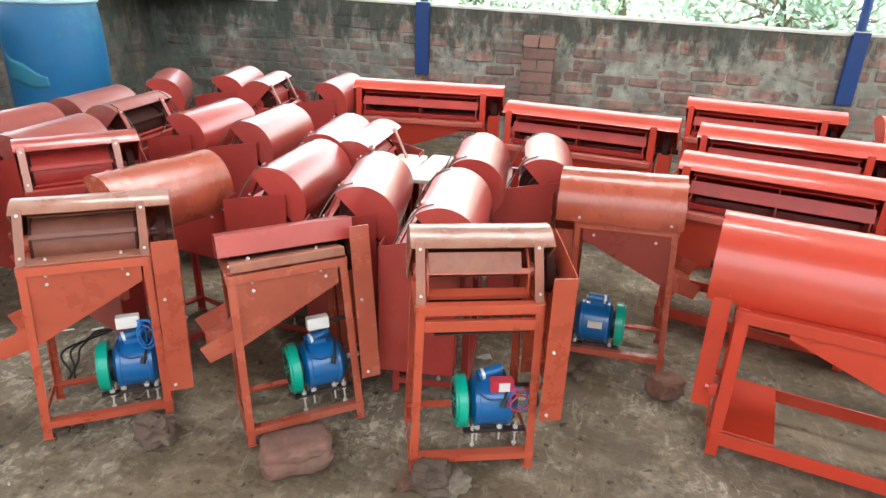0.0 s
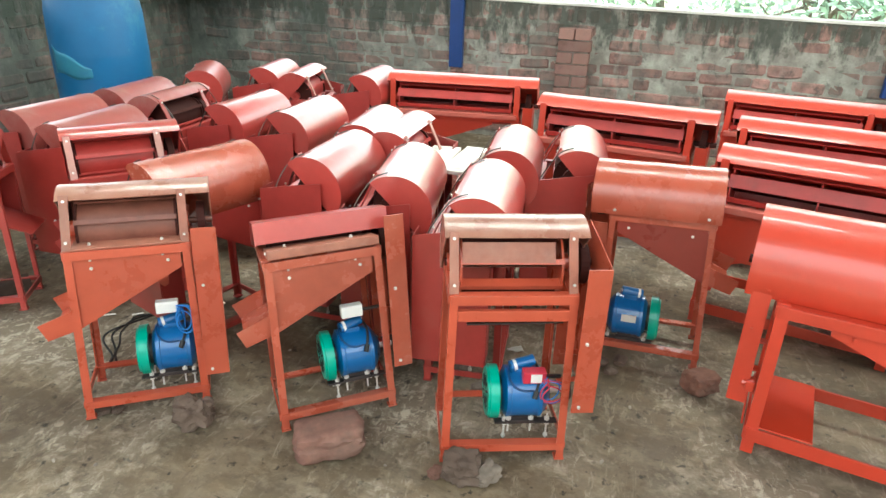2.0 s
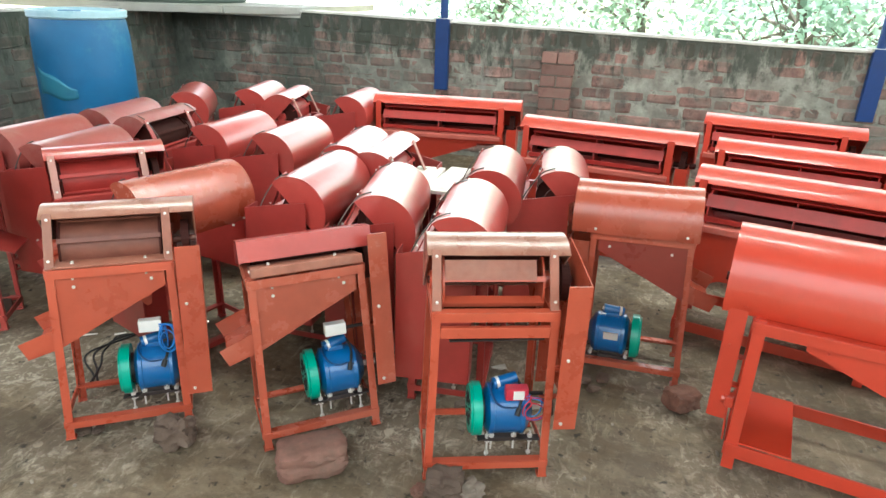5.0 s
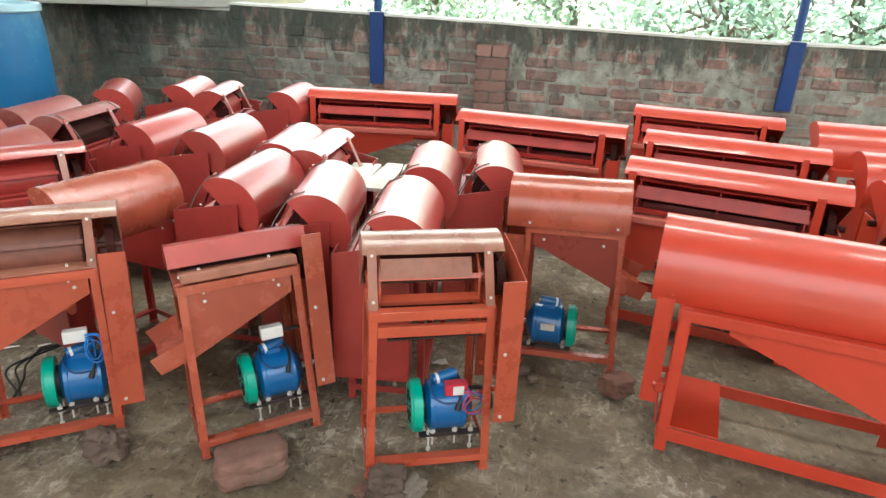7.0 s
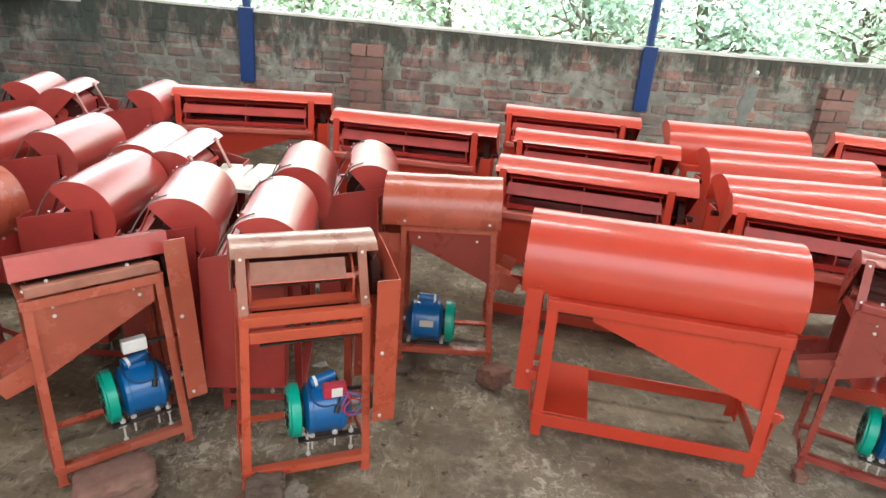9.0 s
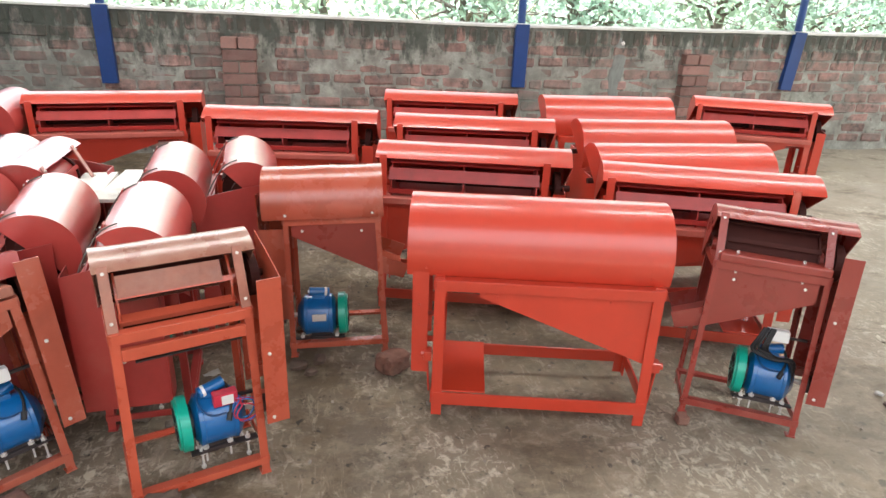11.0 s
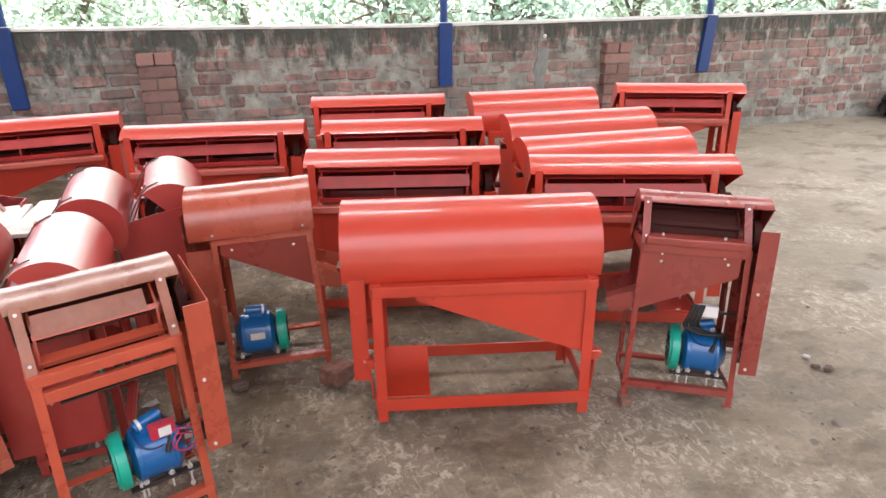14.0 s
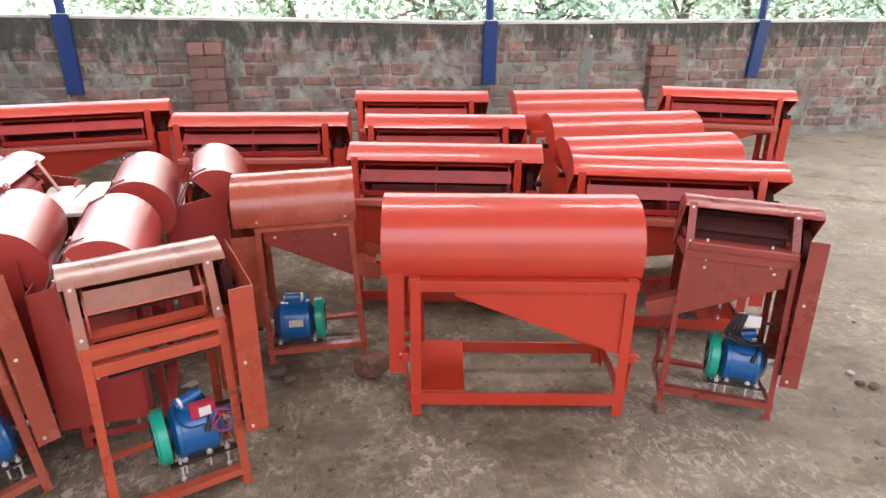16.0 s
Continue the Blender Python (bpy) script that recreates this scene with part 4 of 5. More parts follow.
    for x in (hx0 + 0.001, hx1 - 0.004):
        bm = end_plate(x, x + 0.003, cy, cz, r - 0.003, a0, hood_back) if uprights else prism(bmesh.new(), [(y * 0.97, z - 0.004) for y, z in fold], "x", x, x + 0.003)
        part("end_plate", bm, hood_paint, hood)
    for x in (hx0 + 0.04, hx1 - 0.08):
        bolt(hood, (x, cy - r * math.cos(radians(hood_back - 8)), cz + r * math.sin(radians(hood_back - 8))), (0, 1, -0.1))
    if straps:
        for x in (hx0 + 0.03, hx1 - 0.03):
            pts = [(x, cy - (r + 0.004) * math.cos(radians(a)), cz + (r + 0.004) * math.sin(radians(a))) for a in (78, 68, 58, 50)]
            pts += [(x + 0.01, cy - 0.15, cz + 0.0), (x + 0.01, -SD - 0.01, ST - 0.03)]
            tube("strap", pts, 0.0024, ROPE, hood)
    # drum
    dr = 0.098
    bm = bmesh.new()
    rod(bm, (-SW - 0.005, cy, cz - 0.012), (SW + 0.07, cy, cz - 0.012), 0.011, 12)
    if len(lit) == 1:
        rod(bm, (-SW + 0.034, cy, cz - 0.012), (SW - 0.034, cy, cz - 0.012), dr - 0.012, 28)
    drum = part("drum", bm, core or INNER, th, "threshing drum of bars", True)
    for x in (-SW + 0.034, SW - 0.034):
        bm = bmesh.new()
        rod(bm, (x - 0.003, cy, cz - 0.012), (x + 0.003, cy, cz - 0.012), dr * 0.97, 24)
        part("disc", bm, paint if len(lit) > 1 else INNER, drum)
    for k in range(8):
        a = radians(k * 45 + 20)
        p = (cy + dr * math.cos(a), cz - 0.012 + dr * math.sin(a))
        bm = bmesh.new()
        strip(bm, (-SW + 0.03, *p), (SW - 0.03, *p), 0.015, 0.004, (0, -math.sin(a), math.cos(a)))
        p = (cy + (dr - 0.014) * math.cos(a - 0.07), cz - 0.012 + (dr - 0.014) * math.sin(a - 0.07))
        strip(bm, (-SW + 0.03, *p), (SW - 0.03, *p), 0.024, 0.003, (0, math.cos(a), math.sin(a)))
        # bars in lit are painted as catching light, the rest as shaded
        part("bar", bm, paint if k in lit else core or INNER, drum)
    if len(lit) > 1 and not board:
        bm = bmesh.new()
        strip(bm, (-SW + 0.036, cy - 0.078, cz + 0.052), (SW - 0.056, cy - 0.078, cz + 0.052), 0.056, 0.004, (0, 0.5, 0.86))
        part("drum_plate", bm, DUSTY, drum, "dusty brown plate between the bars")
    bm = bmesh.new()
    rod(bm, (SW + 0.026, cy, cz - 0.012), (SW + 0.05, cy, cz - 0.012), 0.062, 28)
    part("pulley", bm, INNER, drum)
    # chute under the drum, sloping towards the spout
    if chute:
        for y in (-SD + 0.006, SD - 0.009):
            side = prism(bmesh.new(), [(-SW + 0.006, ST - 0.012), (SW - 0.028, ST - 0.012), (SW - 0.028, zr), (-SW + 0.006, zl)], "y", y, y + 0.003)
            ch = part("chute_side", side, chute_paint or paint, th)
            bolt(ch, (-0.104, y + (0.003 if y > 0 else 0), ST - 0.056), (0, 1 if y > 0 else -1, 0))
            bolt(ch, (0.107, y + (0.003 if y > 0 else 0), ST - 0.05), (0, 1 if y > 0 else -1, 0))
        part("chute_floor", prism(bmesh.new(), [(SW - 0.028, zr), (SW - 0.028, zr + 0.003), (-SW - 0.078, zl - 0.022), (-SW - 0.078, zl - 0.025)], "y", -SD + 0.01, SD - 0.01), paint, th)
    if flap:
        part("flap", prism(bmesh.new(), [(-0.03, 0.45), (0.09, 0.49), (0.085, 0.35), (0.07, 0.34)], "y", SD - 0.05, SD - 0.047), paint, th)
    if spout and chute:
        for y in (-SD + 0.01, SD - 0.013):
            part("spout_side", prism(bmesh.new(), [(-SW + 0.004, zl), (-SW + 0.004, zl + 0.066), (-SW - 0.1, zl + 0.026), (-SW - 0.078, zl - 0.025)], "y", y, y + 0.003), paint, th)
    # belt guard
    gx0, gx1 = SW + 0.008, SW + guard
    GY0, GY1 = -0.155, 0.085
    bm = bmesh.new()
    prism(bm, [(GY0, guard_z), (GY1, guard_z), (GY1, guard_top + wedge), (-SD * 0.2, guard_top + wedge * 0.6), (GY0, guard_top)], "x", gx1 - 0.003, gx1)
    box(bm, (gx0, GY0 - 0.003, guard_z), (gx1, GY0, guard_top))
    box(bm, (gx0, GY1, guard_z), (gx1 - 0.003, GY1 + 0.003, 0.5))
    g = part("belt_guard", bm, paint, th, "folded sheet metal belt guard")
    bolt(g, (gx0 + 0.02, GY0 - 0.003, guard_z + 0.02), (0, -1, 0))
    bolt(g, (gx0 + 0.02, GY0 - 0.003, 0.42), (0, -1, 0))
    bolt(g, (gx1, -0.03, 0.3), (1, 0, 0))
    for z in (0.2, 0.3):
        part("guard_bracket", boxes(((SW - 0.002, -0.02, z), (gx1 - 0.003, 0.0, z + 0.004))), paint, g)
    if with_motor:
        mx, my, mz = motor_x, motor_y, motor_z
        for y in (my - 0.045, my + 0.045):
            part("motor_rail", boxes(((-0.02, y - 0.012, mz - 0.081), (SW - 0.004, y + 0.012, mz - 0.0757)), bevel=0.001), DARKSTEEL, th, "dark steel strip under the motor")
        for y in (my - 0.045, my + 0.045):
            for x in (0.01, 0.14):
                bm = rod(bmesh.new(), (x, y, 0.03), (x, y, mz - 0.055), 0.0032, 8)
                rod(bm, (x, y, mz - 0.0757), (x, y, mz - 0.067), 0.008, 6)
                rod(bm, (x, y, mz - 0.09), (x, y, mz - 0.082), 0.008, 6)
                rod(bm, (x, y, 0.036), (x, y, 0.043), 0.0075, 6)
                part("stud", bm, STEEL, th, "long zinc-plated stud with nuts")
            for x in (mx - 0.034, mx + 0.034):  # short bolts that hold the motor's feet
                bm = rod(bmesh.new(), (x, y - 0.006, mz - 0.112), (x, y - 0.006, mz - 0.052), 0.003, 8)
                rod(bm, (x, y - 0.006, mz - 0.067), (x, y - 0.006, mz - 0.059), 0.009, 6)
                part("foot_bolt", bm, STEEL, th, "short zinc-plated bolt")
        mo = motor(th, mx, my, mz, motor_flip, box_paint)
        mo.matrix_basis = Matrix.Translation((mx, my, mz)) @ Matrix.Rotation(radians(motor_turn), 4, "Z") @ Matrix.Translation((-mx, -my, -mz))
        if box_paint is not None:
            red = box_paint is REDBOX
            bx = (mx + 0.0, my - 0.055, mz + 0.06) if red else (mx - 0.03, my - 0.055, mz + 0.14)
            bm = box(bmesh.new(), bx, (bx[0] + 0.068, bx[1] + 0.033, bx[2] + 0.039), None, 0.004)
            sb = part("switch_box", bm, box_paint, th, "small switch box")
            bm = boxes(((bx[0] + (0.022 if red else 0.008), bx[1] - 0.002, bx[2] + 0.005), (bx[0] + (0.055 if red else 0.06), bx[1], bx[2] + 0.034)), bevel=0.0008)
            part("switch_plate", bm, WHITE, sb)
            bm = boxes(((bx[0] + 0.066, bx[1] + 0.012, bx[2] + 0.012), (SW - 0.004, bx[1] + 0.022, bx[2] + 0.02)))
            part("box_arm", bm, DARKSTEEL, sb)
            if wires:
                rng = random.Random(3)
                for k in range(5):
                    x0, y0, z0 = bx[0] + 0.083, bx[1] - 0.006 * k, bx[2] + 0.0
                    a, c = rng.uniform(0.022, 0.04) * loops, rng.uniform(0.034, 0.058) * (0.6 if red else 1) * loops
                    pts = [(bx[0] + 0.06, bx[1] + 0.01, bx[2] + 0.02)]
                    pts += [(x0 + a * math.cos(q) + rng.uniform(-0.006, 0.006), y0 + rng.uniform(-0.008, 0.008), z0 + c * math.sin(q) - 0.02) for q in (2.4, 1.2, 0, -1.2, -2.4, -3.6, -4.8)]
                    pts.append((mx + 0.05, my - 0.03, mz + 0.066))
                    tube("wire", pts, 0.002, WIRE if k < 3 or not red else REDBOX, sb)
    return th


def at_hood(ob, x, y, angle, cx, cy, tilt=(0, 0), z=0.0):
    """Stands a thresher so that the middle of its hood lies over (x, y); angle: direction of its own x axis."""
    a = radians(angle)
    ox = x - (cx * math.cos(a) - cy * math.sin(a))
    oy = y - (cx * math.sin(a) + cy * math.cos(a))
    return pose(ox, oy, z, tilt[0], tilt[1], angle)


t1 = small_thresher("small_thresher", OXIDE, DUSTHOOD, "orange-brown motor thresher with blue motor and white switch box", box_paint=WHITE, motor_x=0.078, motor_z=0.165, loops=1.15, over=0.07, flap=True, core=WORN, lit=(9,), zl=0.3, guard=0.08, guard_z=0.11, guard_top=0.604, wedge=-0.13)
t1.matrix_basis = pose(-0.936, 1.38, -0.008, -5.2, 1.1, 36.0)
t2 = small_thresher("small_thresher", BROWN, OLDRED, "brown motor thresher leaning on a stone, with dusty feed board", box_paint=WHITE, wires=False, board_tilt=-10, thick=True, motor_x=0.074, motor_z=0.172, zl=0.322, zr=0.472, over=0.042, guard=0.067, guard_z=0.155, guard_top=0.65, wedge=-0.13, a0=34, drop=0.062, uprights=False)
t2.matrix_basis = pose(-0.335, 1.525, 0.0, -6.4, -1.9, 37.6)
t3 = small_thresher("small_thresher", OXIDE, DUSTHOOD, "orange motor thresher with open front and red switch box", board=False, chute=False, low_rail=True, box_paint=REDBOX, motor_z=0.172, over=0.036, guard=0.072, guard_z=0.192, guard_top=0.642, loops=1.5, lit=(3, 4))
t3.matrix_basis = pose(0.223, 1.537, 0.0, 0.0, 0.1, 20.3)
t4 = small_thresher("small_thresher", BROWN, BROWN, "brown motor thresher seen with its closed hood side out", motor_y=0.05, motor_flip=1, motor_x=0.066, hood_back=197, flange=0.02, motor_z=0.139, zr=0.482, zl=0.325, over=0.066, chute_paint=MAROON)
t4.matrix_basis = pose(0.665, 2.195, 0.02, 2.9, 1.9, 177.4)
t6 = small_thresher("small_thresher", MAROON, MAROON, "maroon motor thresher with feed board and white switch box", box_paint=WHITE, wires=False, board_paint=MAROON, thick=True, motor_z=0.158, motor_x=0.074, over=0.07, guard=0.064, guard_z=0.138, guard_top=0.627, wedge=-0.13, drop=0.006, zr=0.458, zl=0.32, flange=0.018, motor_turn=-4)
rng = random.Random(12)
for k in range(7):  # black leads bundled over the motor
    a, b = rng.uniform(-0.02, 0.03), rng.uniform(0.0, 0.03)
    pts = [(0.05 + a, -0.075, 0.34), (0.03 + a, -0.085 - b, 0.29), (0.02 + 2 * a, -0.07, 0.245 + b), (0.09, -0.09 + a, 0.235), (0.135 + a * 0.5, -0.075 - b, 0.26), (0.15, -0.07, 0.2 + a), (0.14, -0.06 - b, 0.15)]
    tube("lead", pts, 0.0045, BLACK, t6, "black bundled lead" if k == 0 else "")
t6.matrix_basis = pose(2.02, 1.605, 0.0, -8.8, 1.6, -26.5)

row = small_thresher("small_thresher", DEEPRED, OLDRED, "dull red motor thresher standing close in a row", board=False, low_rail=True, straps=True, hood_back=224)
tagged(row, group="row of small threshers")
HOODS = ((-2.12, 3.47, 117), (-1.80, 3.75, 100), (-1.11, 3.78, 93), (-1.345, 2.72, 87),
         (-1.01, 2.69, 90), (-0.57, 2.09, 90), (-0.63, 2.60, 95), (-0.25, 2.0, 100), (0.065, 1.89, 96), (0.045, 2.45, 96), (0.305, 2.55, 96))
OPEN = ((-1.52, 3.65, 100), (-0.455, 2.54, 91), (-1.49, 2.02, 47))
row.matrix_basis = at_hood(row, *HOODS[0][:2], HOODS[0][2] + 180, 0.033, 0.03)
for hx, hy, ha in HOODS[1:]:
    copy_thing(row, at_hood(row, hx, hy, ha + 180, 0.033, 0.03))
facing = small_thresher("small_thresher", DEEPRED, OLDRED, "dull red thresher with open drum and pale pink uprights", board=False, low_rail=True, hood_back=224, core=BARPAINT, upright_paint=PALEPINK)
tagged(facing, group="row of small threshers")
facing.matrix_basis = at_hood(facing, *OPEN[0], 0.033, 0.03)
for hx, hy, ha in OPEN[1:]:
    copy_thing(facing, at_hood(facing, hx, hy, ha, 0.033, 0.03))
mauve = small_thresher("small_thresher", DEEPRED, MAUVE, "motor thresher with dusty mauve-red hood standing close in a row", board=False, low_rail=True, straps=True, hood_back=224)
tagged(mauve, group="row of small threshers")
DULL = ((-2.075, 2.26, 266), (-1.735, 2.13, 271), (-2.08, 2.80, 273), (-1.795, 2.74, 91))
mauve.matrix_basis = at_hood(mauve, *DULL[0], 0.033, 0.03)
for hx, hy, ha in DULL[1:]:
    copy_thing(mauve, at_hood(mauve, hx, hy, ha, 0.033, 0.03))
brown = small_thresher("small_thresher", DEEPRED, BROWN, "thresher with brownish hood standing close in a row", with_motor=False, board=False, low_rail=True, straps=True, hood_back=224)
tagged(brown, group="row of small threshers")
brown.matrix_basis = at_hood(brown, -0.97, 1.80, 249, 0.033, 0.03)
t0 = small_thresher("small_thresher", DEEPRED, OLDRED, "dull red motor thresher with its closed hood side out", motor_y=0.05, motor_x=0.098, motor_flip=-1, hood_back=200, flange=0.02, motor_z=0.125, zr=0.5, zl=0.33, spout=False)
t0.matrix_basis = pose(-1.95, 1.62, 0.012, 6.0, 0, 215)


# ---------------------------------------------------------------- large pedal thresher
BW, BD, BT = 0.355, 0.15, 0.50


def large_thresher(name, paint, label):
    th = empty(name)
    tagged(th, label, "threshing machine", "large threshers")
    for sx in (-1, 1):
        for sy in (-1, 1):
            part("leg", angle_bar(bmesh.new(), sx * BW, sy * BD, 0, BT, 0.034, -sx, -sy, 0.005, (0, 0 if sy > 0 else 0.035)), paint, th)
    for s in (-1, 1):
        low = BD + 0.001 if s > 0 else -BD - 0.031
        part("rail", boxes(((-BW + 0.004, low - 0.004, 0.045), (BW - 0.004, low + 0.004, 0.09)), bevel=0.0015), paint, th)
        part("rail", boxes(((-BW + 0.004, s * (BD + 0.001) - 0.004, BT - 0.034), (BW - 0.004, s * (BD + 0.001) + 0.004, BT + 0.001)), bevel=0.0015), paint, th)
        part("rail_flange", boxes(((-BW + 0.004, s * BD - (0.03 if s > 0 else 0), BT - 0.004), (BW - 0.004, s * BD + (0.03 if s < 0 else 0), BT + 0.002)), bevel=0.001), paint, th)
        part("rail", boxes(((s * (BW + 0.001) - 0.004, -BD - 0.026, 0.045), (s * (BW + 0.001) + 0.004, BD - 0.004, 0.09)), bevel=0.0015), paint, th)
        part("rail", boxes(((s * (BW + 0.001) - 0.004, -BD + 0.004, BT - 0.034), (s * (BW + 0.001) + 0.004, BD - 0.004, BT + 0.001)), bevel=0.0015), paint, th)
        # pedal arm with its pivot
        bm = box(bmesh.new(), (s * BW + (0.004 if s > 0 else -0.03), BD - 0.05, 0.2), (s * BW + (0.03 if s > 0 else -0.004), BD - 0.012, 0.235), None, 0.004)
        rod(bm, (s * (BW + 0.03), BD - 0.03, 0.218), (s * (BW + 0.04), BD - 0.03, 0.218), 0.012, 10)
        pa = part("pivot", bm, paint, th)
        bm = bmesh.new()
        strip(bm, (s * (BW + 0.02), BD - 0.032, 0.21), (s * (BW + 0.012), BD - 0.04, 0.075), 0.024, 0.006, (0, 1, 0))
        part("pedal_arm", bm, paint, pa)
    part("footboard", boxes(((BW - 0.178, -BD - 0.03, 0.091), (BW - 0.022, BD - 0.005, 0.097)), bevel=0.001), paint, th)
    part("front_board", boxes(((-BW + 0.01, -BD - 0.032, BT - 0.012), (BW - 0.01, -BD + 0.055, BT + 0.014)), bevel=0.003), PINKISH, th, "dusty pinkish feed board")
    for x in (-BW * 0.55, BW * 0.45):
        bolt(th, (x, -BD + 0.02, BT + 0.014), (0, 0, 1), 1.2, mesh=RED_BOLT)
        bolt(th, (x, BD - 0.009, BT - 0.05), (0, 1, 0), mesh=RED_BOLT)
    cy, cz, r = -0.03, 0.562, 0.16
    hx0, hx1 = -BW - 0.018, BW + 0.09
    hood = part("hood", hood_sheet(hx0, hx1, cy, cz, r, 45, 202), paint, th, "rolled red sheet metal hood", True)
    for x in (hx0 + 0.001, hx1 - 0.004):
        part("end_plate", end_plate(x, x + 0.003, cy, cz, r - 0.003, 45, 202), paint, hood)
    for x in (hx0 + 0.06, hx1 - 0.06):
        bolt(hood, (x, cy + r * math.cos(radians(12)), cz - r * math.sin(radians(12))), (0, 1, -0.1), mesh=RED_BOLT)
    for x in (-BW + 0.015, BW - 0.015):
        bm = bmesh.new()
        strip(bm, (x, -BD + 0.0, BT), (x, cy - r * math.cos(radians(50)) - 0.007, cz + r * math.sin(radians(50)) + 0.004), 0.03, 0.006, (1, 0, 0))
        up = part("upright", bm, paint, th)
        bolt(up, (x, -BD - 0.004, BT + 0.03), (0, -1, 0.1), mesh=RED_BOLT)
        bm = bmesh.new()
        strip(bm, (x, 0.095, BT), (x, cy + 0.1, cz + 0.02), 0.03, 0.006, (1, 0, 0))
        box(bm, (x - 0.015, -BD + 0.01, BT + 0.001), (x + 0.015, BD - 0.01, BT + 0.007))
        rod(bm, (x - 0.015, cy, cz - 0.01), (x + 0.015, cy, cz - 0.01), 0.03, 16)
        part("bearing_bracket", bm, paint, th)
    bm = bmesh.new()
    rod(bm, (-BW - 0.01, cy, cz - 0.01), (BW + 0.1, cy, cz - 0.01), 0.013, 12)
    drum = part("drum", bm, INNER, th, "threshing drum of bars", True)
    for x in (-BW + 0.05, 0, BW - 0.05):
        bm = bmesh.new()
        rod(bm, (x - 0.003, cy, cz - 0.01), (x + 0.003, cy, cz - 0.01), 0.118, 26)
        part("disc", bm, BARPAINT, drum)
    for k in range(10):
        a = radians(k * 36 + 8)
        p = (cy + 0.118 * math.cos(a), cz - 0.01 + 0.118 * math.sin(a))
        bm = bmesh.new()
        strip(bm, (-BW + 0.04, *p), (BW - 0.04, *p), 0.052 if k % 5 else 0.022, 0.006, (0, -math.sin(a), math.cos(a)))
        part("bar", bm, BARPAINT, drum)
    bm = bmesh.new()
    rod(bm, (BW + 0.03, cy, cz - 0.01), (BW + 0.055, cy, cz - 0.01), 0.07, 28)
    part("gear", bm, INNER, drum)
    zr, zl = 0.446, 0.235
    for y in (-BD + 0.008, BD - 0.012):
        part("chute_side", prism(bmesh.new(), [(-BW + 0.028, BT - 0.012), (BW - 0.14, BT - 0.012), (BW - 0.14, zr), (-BW + 0.028, zl)], "y", y, y + 0.003), paint, th)
    part("chute_floor", prism(bmesh.new(), [(BW - 0.14, zr), (BW - 0.14, zr + 0.003), (-BW - 0.03, 0.219), (-BW - 0.03, 0.216)], "y", -BD + 0.012, BD - 0.012), paint, th)
    gx0, gx1 = BW + 0.02, BW + 0.072
    bm = bmesh.new()
    prism(bm, [(-BD + 0.0, 0.15), (BD - 0.03, 0.15), (BD - 0.03, 0.56), (-BD + 0.0, 0.56)], "x", gx1 - 0.003, gx1)
    box(bm, (gx0, -BD - 0.003, 0.15), (gx1, -BD, 0.56))
    box(bm, (gx0, BD - 0.03, 0.15), (gx1 - 0.003, BD - 0.027, 0.56))
    g = part("gear_guard", bm, paint, th, "folded red sheet metal gear guard")
    bolt(g, (gx0 + 0.03, BD - 0.027, 0.4), (0, 1, 0), mesh=RED_BOLT)
    bolt(g, (gx0 + 0.03, -BD - 0.003, 0.4), (0, -1, 0), mesh=RED_BOLT)
    for z in (0.2, 0.3):
        part("guard_bracket", boxes(((BW - 0.002, -0.02, z), (gx1 - 0.003, 0.01, z + 0.005))), paint, g)
    return th


big = large_thresher("large_thresher", RED, "bright red pedal thresher with rolled sheet metal hood")
BC = 0.0415


def at_ends(ax, ay, bx, by, back=False):
    """Stands a large thresher under the line of its hood from a to b."""
    ang = math.degrees(math.atan2(by - ay, bx - ax)) + (180 if back else 0)
    return at_hood(big, (ax + bx) / 2, (ay + by) / 2, ang, BC, -0.03)


big.matrix_basis = pose(1.331, 1.750, 0.012, 0.4, 0, 168.0)
for ends in ((0.96, 4.01, 1.845, 3.84), (0.96, 3.26, 1.82, 3.08), (0.846, 2.655, 1.67, 2.45), (1.71, 2.28, 2.51, 2.02),
             (2.97, 3.88, 3.80, 3.54)):
    copy_thing(big, at_ends(*ends))
# two that are somewhat longer
for ends, longer in (((0.0, 3.45, 0.92, 3.31), 1.09), ((-1.02, 3.80, -0.05, 3.90), 1.12)):
    copy_thing(big, at_ends(*ends) @ Matrix.Diagonal((longer, 1, 1, 1)))
for ends in ((1.897, 3.84, 2.82, 3.77), (1.865, 3.10, 2.77, 3.05), (1.76, 2.57, 2.635, 2.54)):
    copy_thing(big, at_ends(*ends, True))


# ---------------------------------------------------------------- bricks of the walls
def brick_mesh(name, ln, ht, seed):
    """A worn brick: chamfered face, slightly crooked."""
    rng = random.Random(seed)
    me = bpy.data.meshes.new(name)
    j = lambda a: rng.uniform(-a, a)
    a, b, c = ln / 2, ht / 2, 0.008
    e, h = rng.uniform(0.008, 0.016), rng.uniform(0.008, 0.016)
    outline = [(-a + e, -b), (0, -b), (a - h, -b), (a, -b + h), (a, b - e), (a - e, b), (0, b), (-a + h, b), (-a, b - h), (-a, -b + e)]
    k0 = len(outline)
    back = [(x, 0.02, z) for x, z in outline]
    mid = [(x + j(0.004), -0.002 + j(0.001), z + j(0.004)) for x, z in outline]
    face = [(p[0] * (1 - c / a) + j(0.002), -0.009 + j(0.003), p[2] * (1 - c / b) + j(0.002)) for p in mid]
    fs = [tuple(range(2 * k0, 3 * k0))]
    for k in range(k0):
        n = (k + 1) % k0
        fs += [(k, n, k0 + n, k0 + k), (k0 + k, k0 + n, 2 * k0 + n, 2 * k0 + k)]
    me.from_pydata(back + mid + face, [], fs)
    me.materials.append(BRICK)
    return me


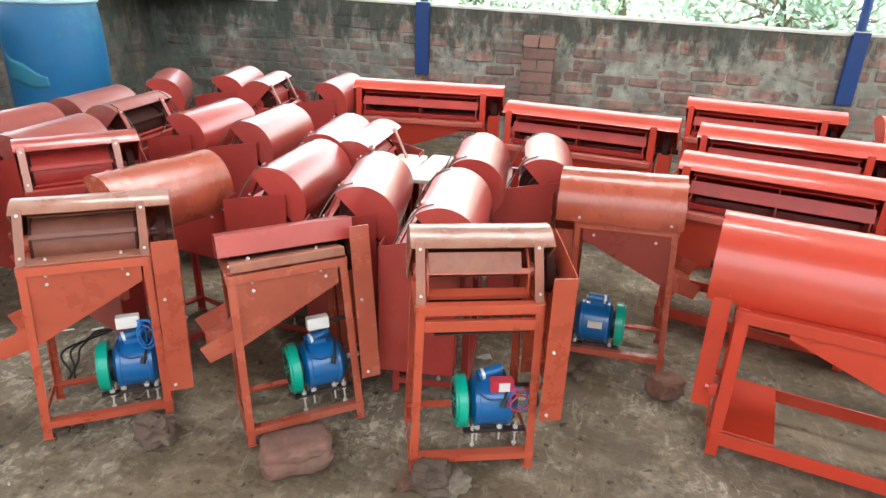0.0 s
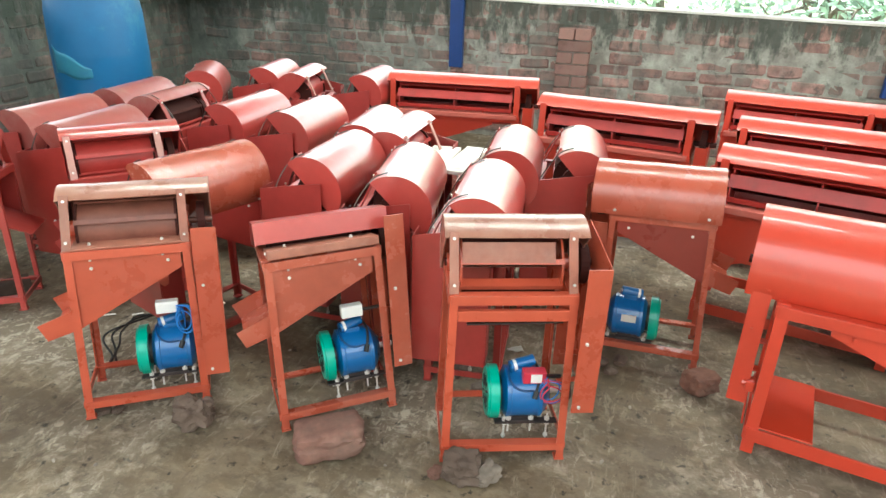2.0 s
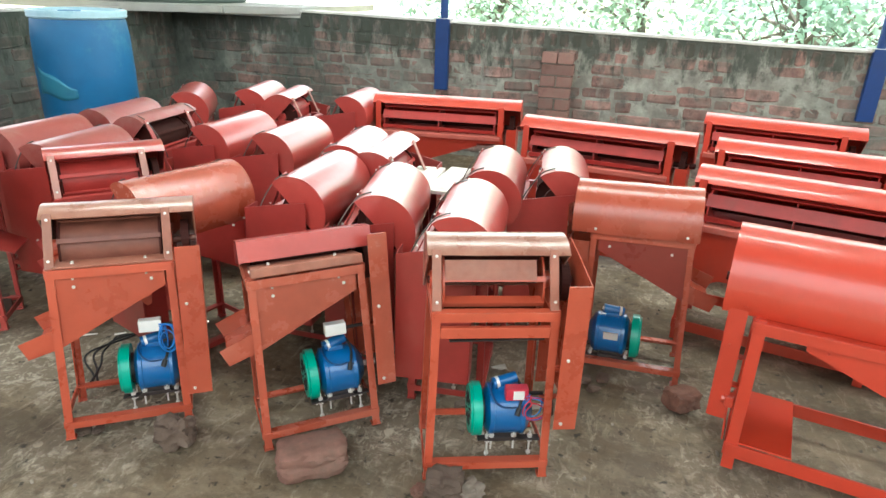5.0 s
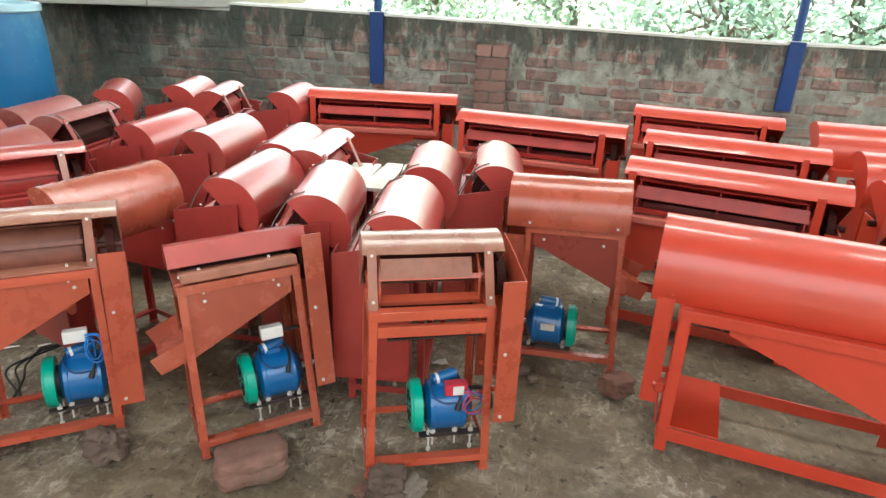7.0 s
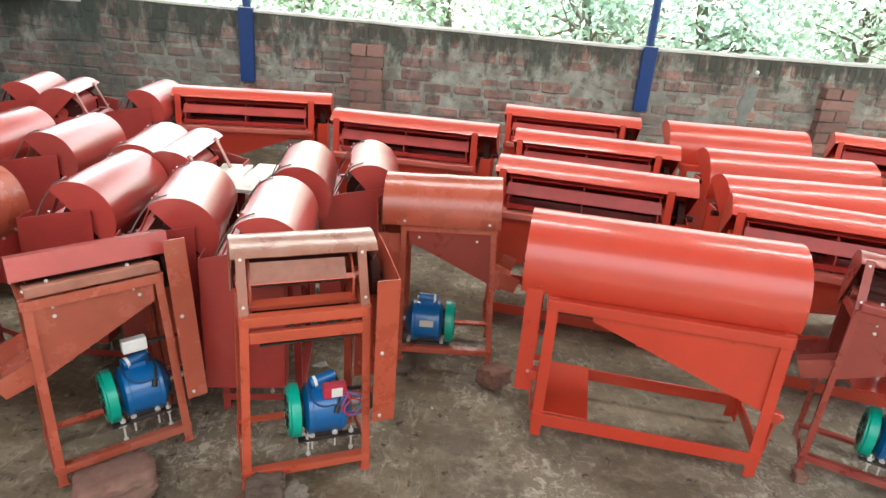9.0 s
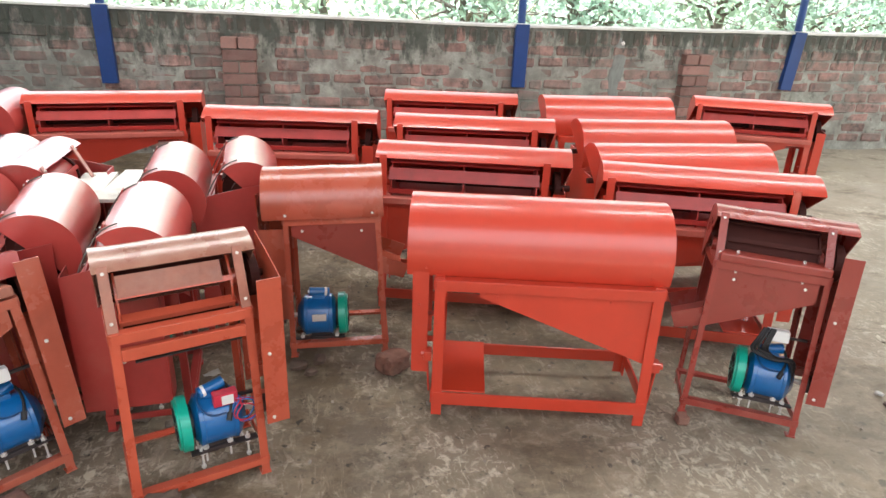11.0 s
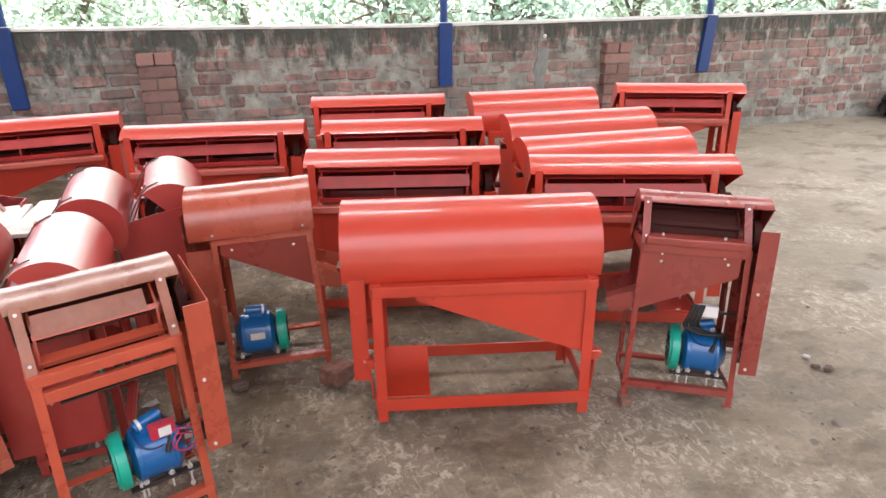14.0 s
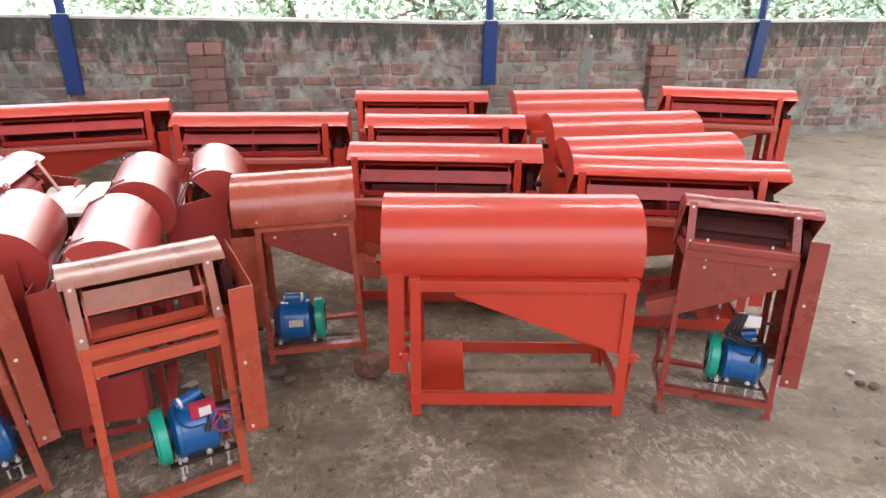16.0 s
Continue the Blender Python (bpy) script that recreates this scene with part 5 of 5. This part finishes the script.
STRETCH = [brick_mesh("brick", 0.238, 0.079, 40 + k) for k in range(6)]
HEAD = [brick_mesh("brick", 0.115, 0.079, 50 + k) for k in range(4)]
SOLDIER = [brick_mesh("brick", 0.072, 0.108, 60 + k) for k in range(4)]


def lay(wall, length, top, m, near, limit):
    """Lays courses from the topping down; those in the near stretch are parts, the rest is one joined part."""
    rng = random.Random(int(length * 100))
    spots = []
    x = 0.02
    while x < length:
        spots.append((x + 0.036, top(x) - 0.085, SOLDIER[rng.randrange(4)]))
        x += 0.088 + rng.uniform(0, 0.012)
    for c in range(11):
        x = rng.uniform(-0.2, 0.0)
        while x < length:
            mesh, ln = (HEAD[rng.randrange(4)], 0.113) if rng.random() < 0.3 else (STRETCH[rng.randrange(6)], 0.236)
            z = top(x) - 0.192 - c * 0.092
            if z > 0.03 and x > -0.01:
                spots.append((x + ln / 2, z + rng.uniform(-0.003, 0.003), mesh))
            x += ln + rng.uniform(0.01, 0.018)
    count, vs, fs = 0, [], []
    for x, z, mesh in spots:
        if noise.noise((x * 1.1 + 7, z * 1.6, 2.0)) + 0.25 * noise.noise((x * 7, z * 7, 5.0)) > 0.6:
            continue  # plastered over
        mm = m @ pose(x, rng.uniform(-0.003, 0.011), z, rng.uniform(-2, 2), rng.uniform(-2, 2), rng.uniform(-2, 2)) @ Matrix.Diagonal((rng.uniform(0.88, 1.05), 1, rng.uniform(0.9, 1.06), 1))
        if near(x, z) and count < limit:
            ob = new("brick", mesh)
            ob.parent = wall
            ob.matrix_basis = mm
            count += 1
        else:
            i = len(vs)
            vs += [mm @ v.co for v in mesh.vertices]
            fs += [tuple(i + q for q in p.vertices) for p in mesh.polygons]
    me = bpy.data.meshes.new("brick_courses")
    me.from_pydata(vs, [], fs)
    me.materials.append(BRICK)
    ob = new("brick_courses", me)
    ob.parent = wall
    tagged(ob, kind="stuff")


lay(wall_back, RIGHT_X - LEFT_X, lambda x: wall_top(x + LEFT_X), Matrix.Translation((LEFT_X, WALL_Y, 0)), lambda x, z: 1.8 < x < 8.8 and z > 0.5, 300)
lay(wall_left, 5.6, lambda x: LEFT_TOP - 0.012, Matrix.Translation((LEFT_X, -0.3, 0)) @ Matrix.Rotation(radians(90), 4, "Z"), lambda x, z: False, 0)
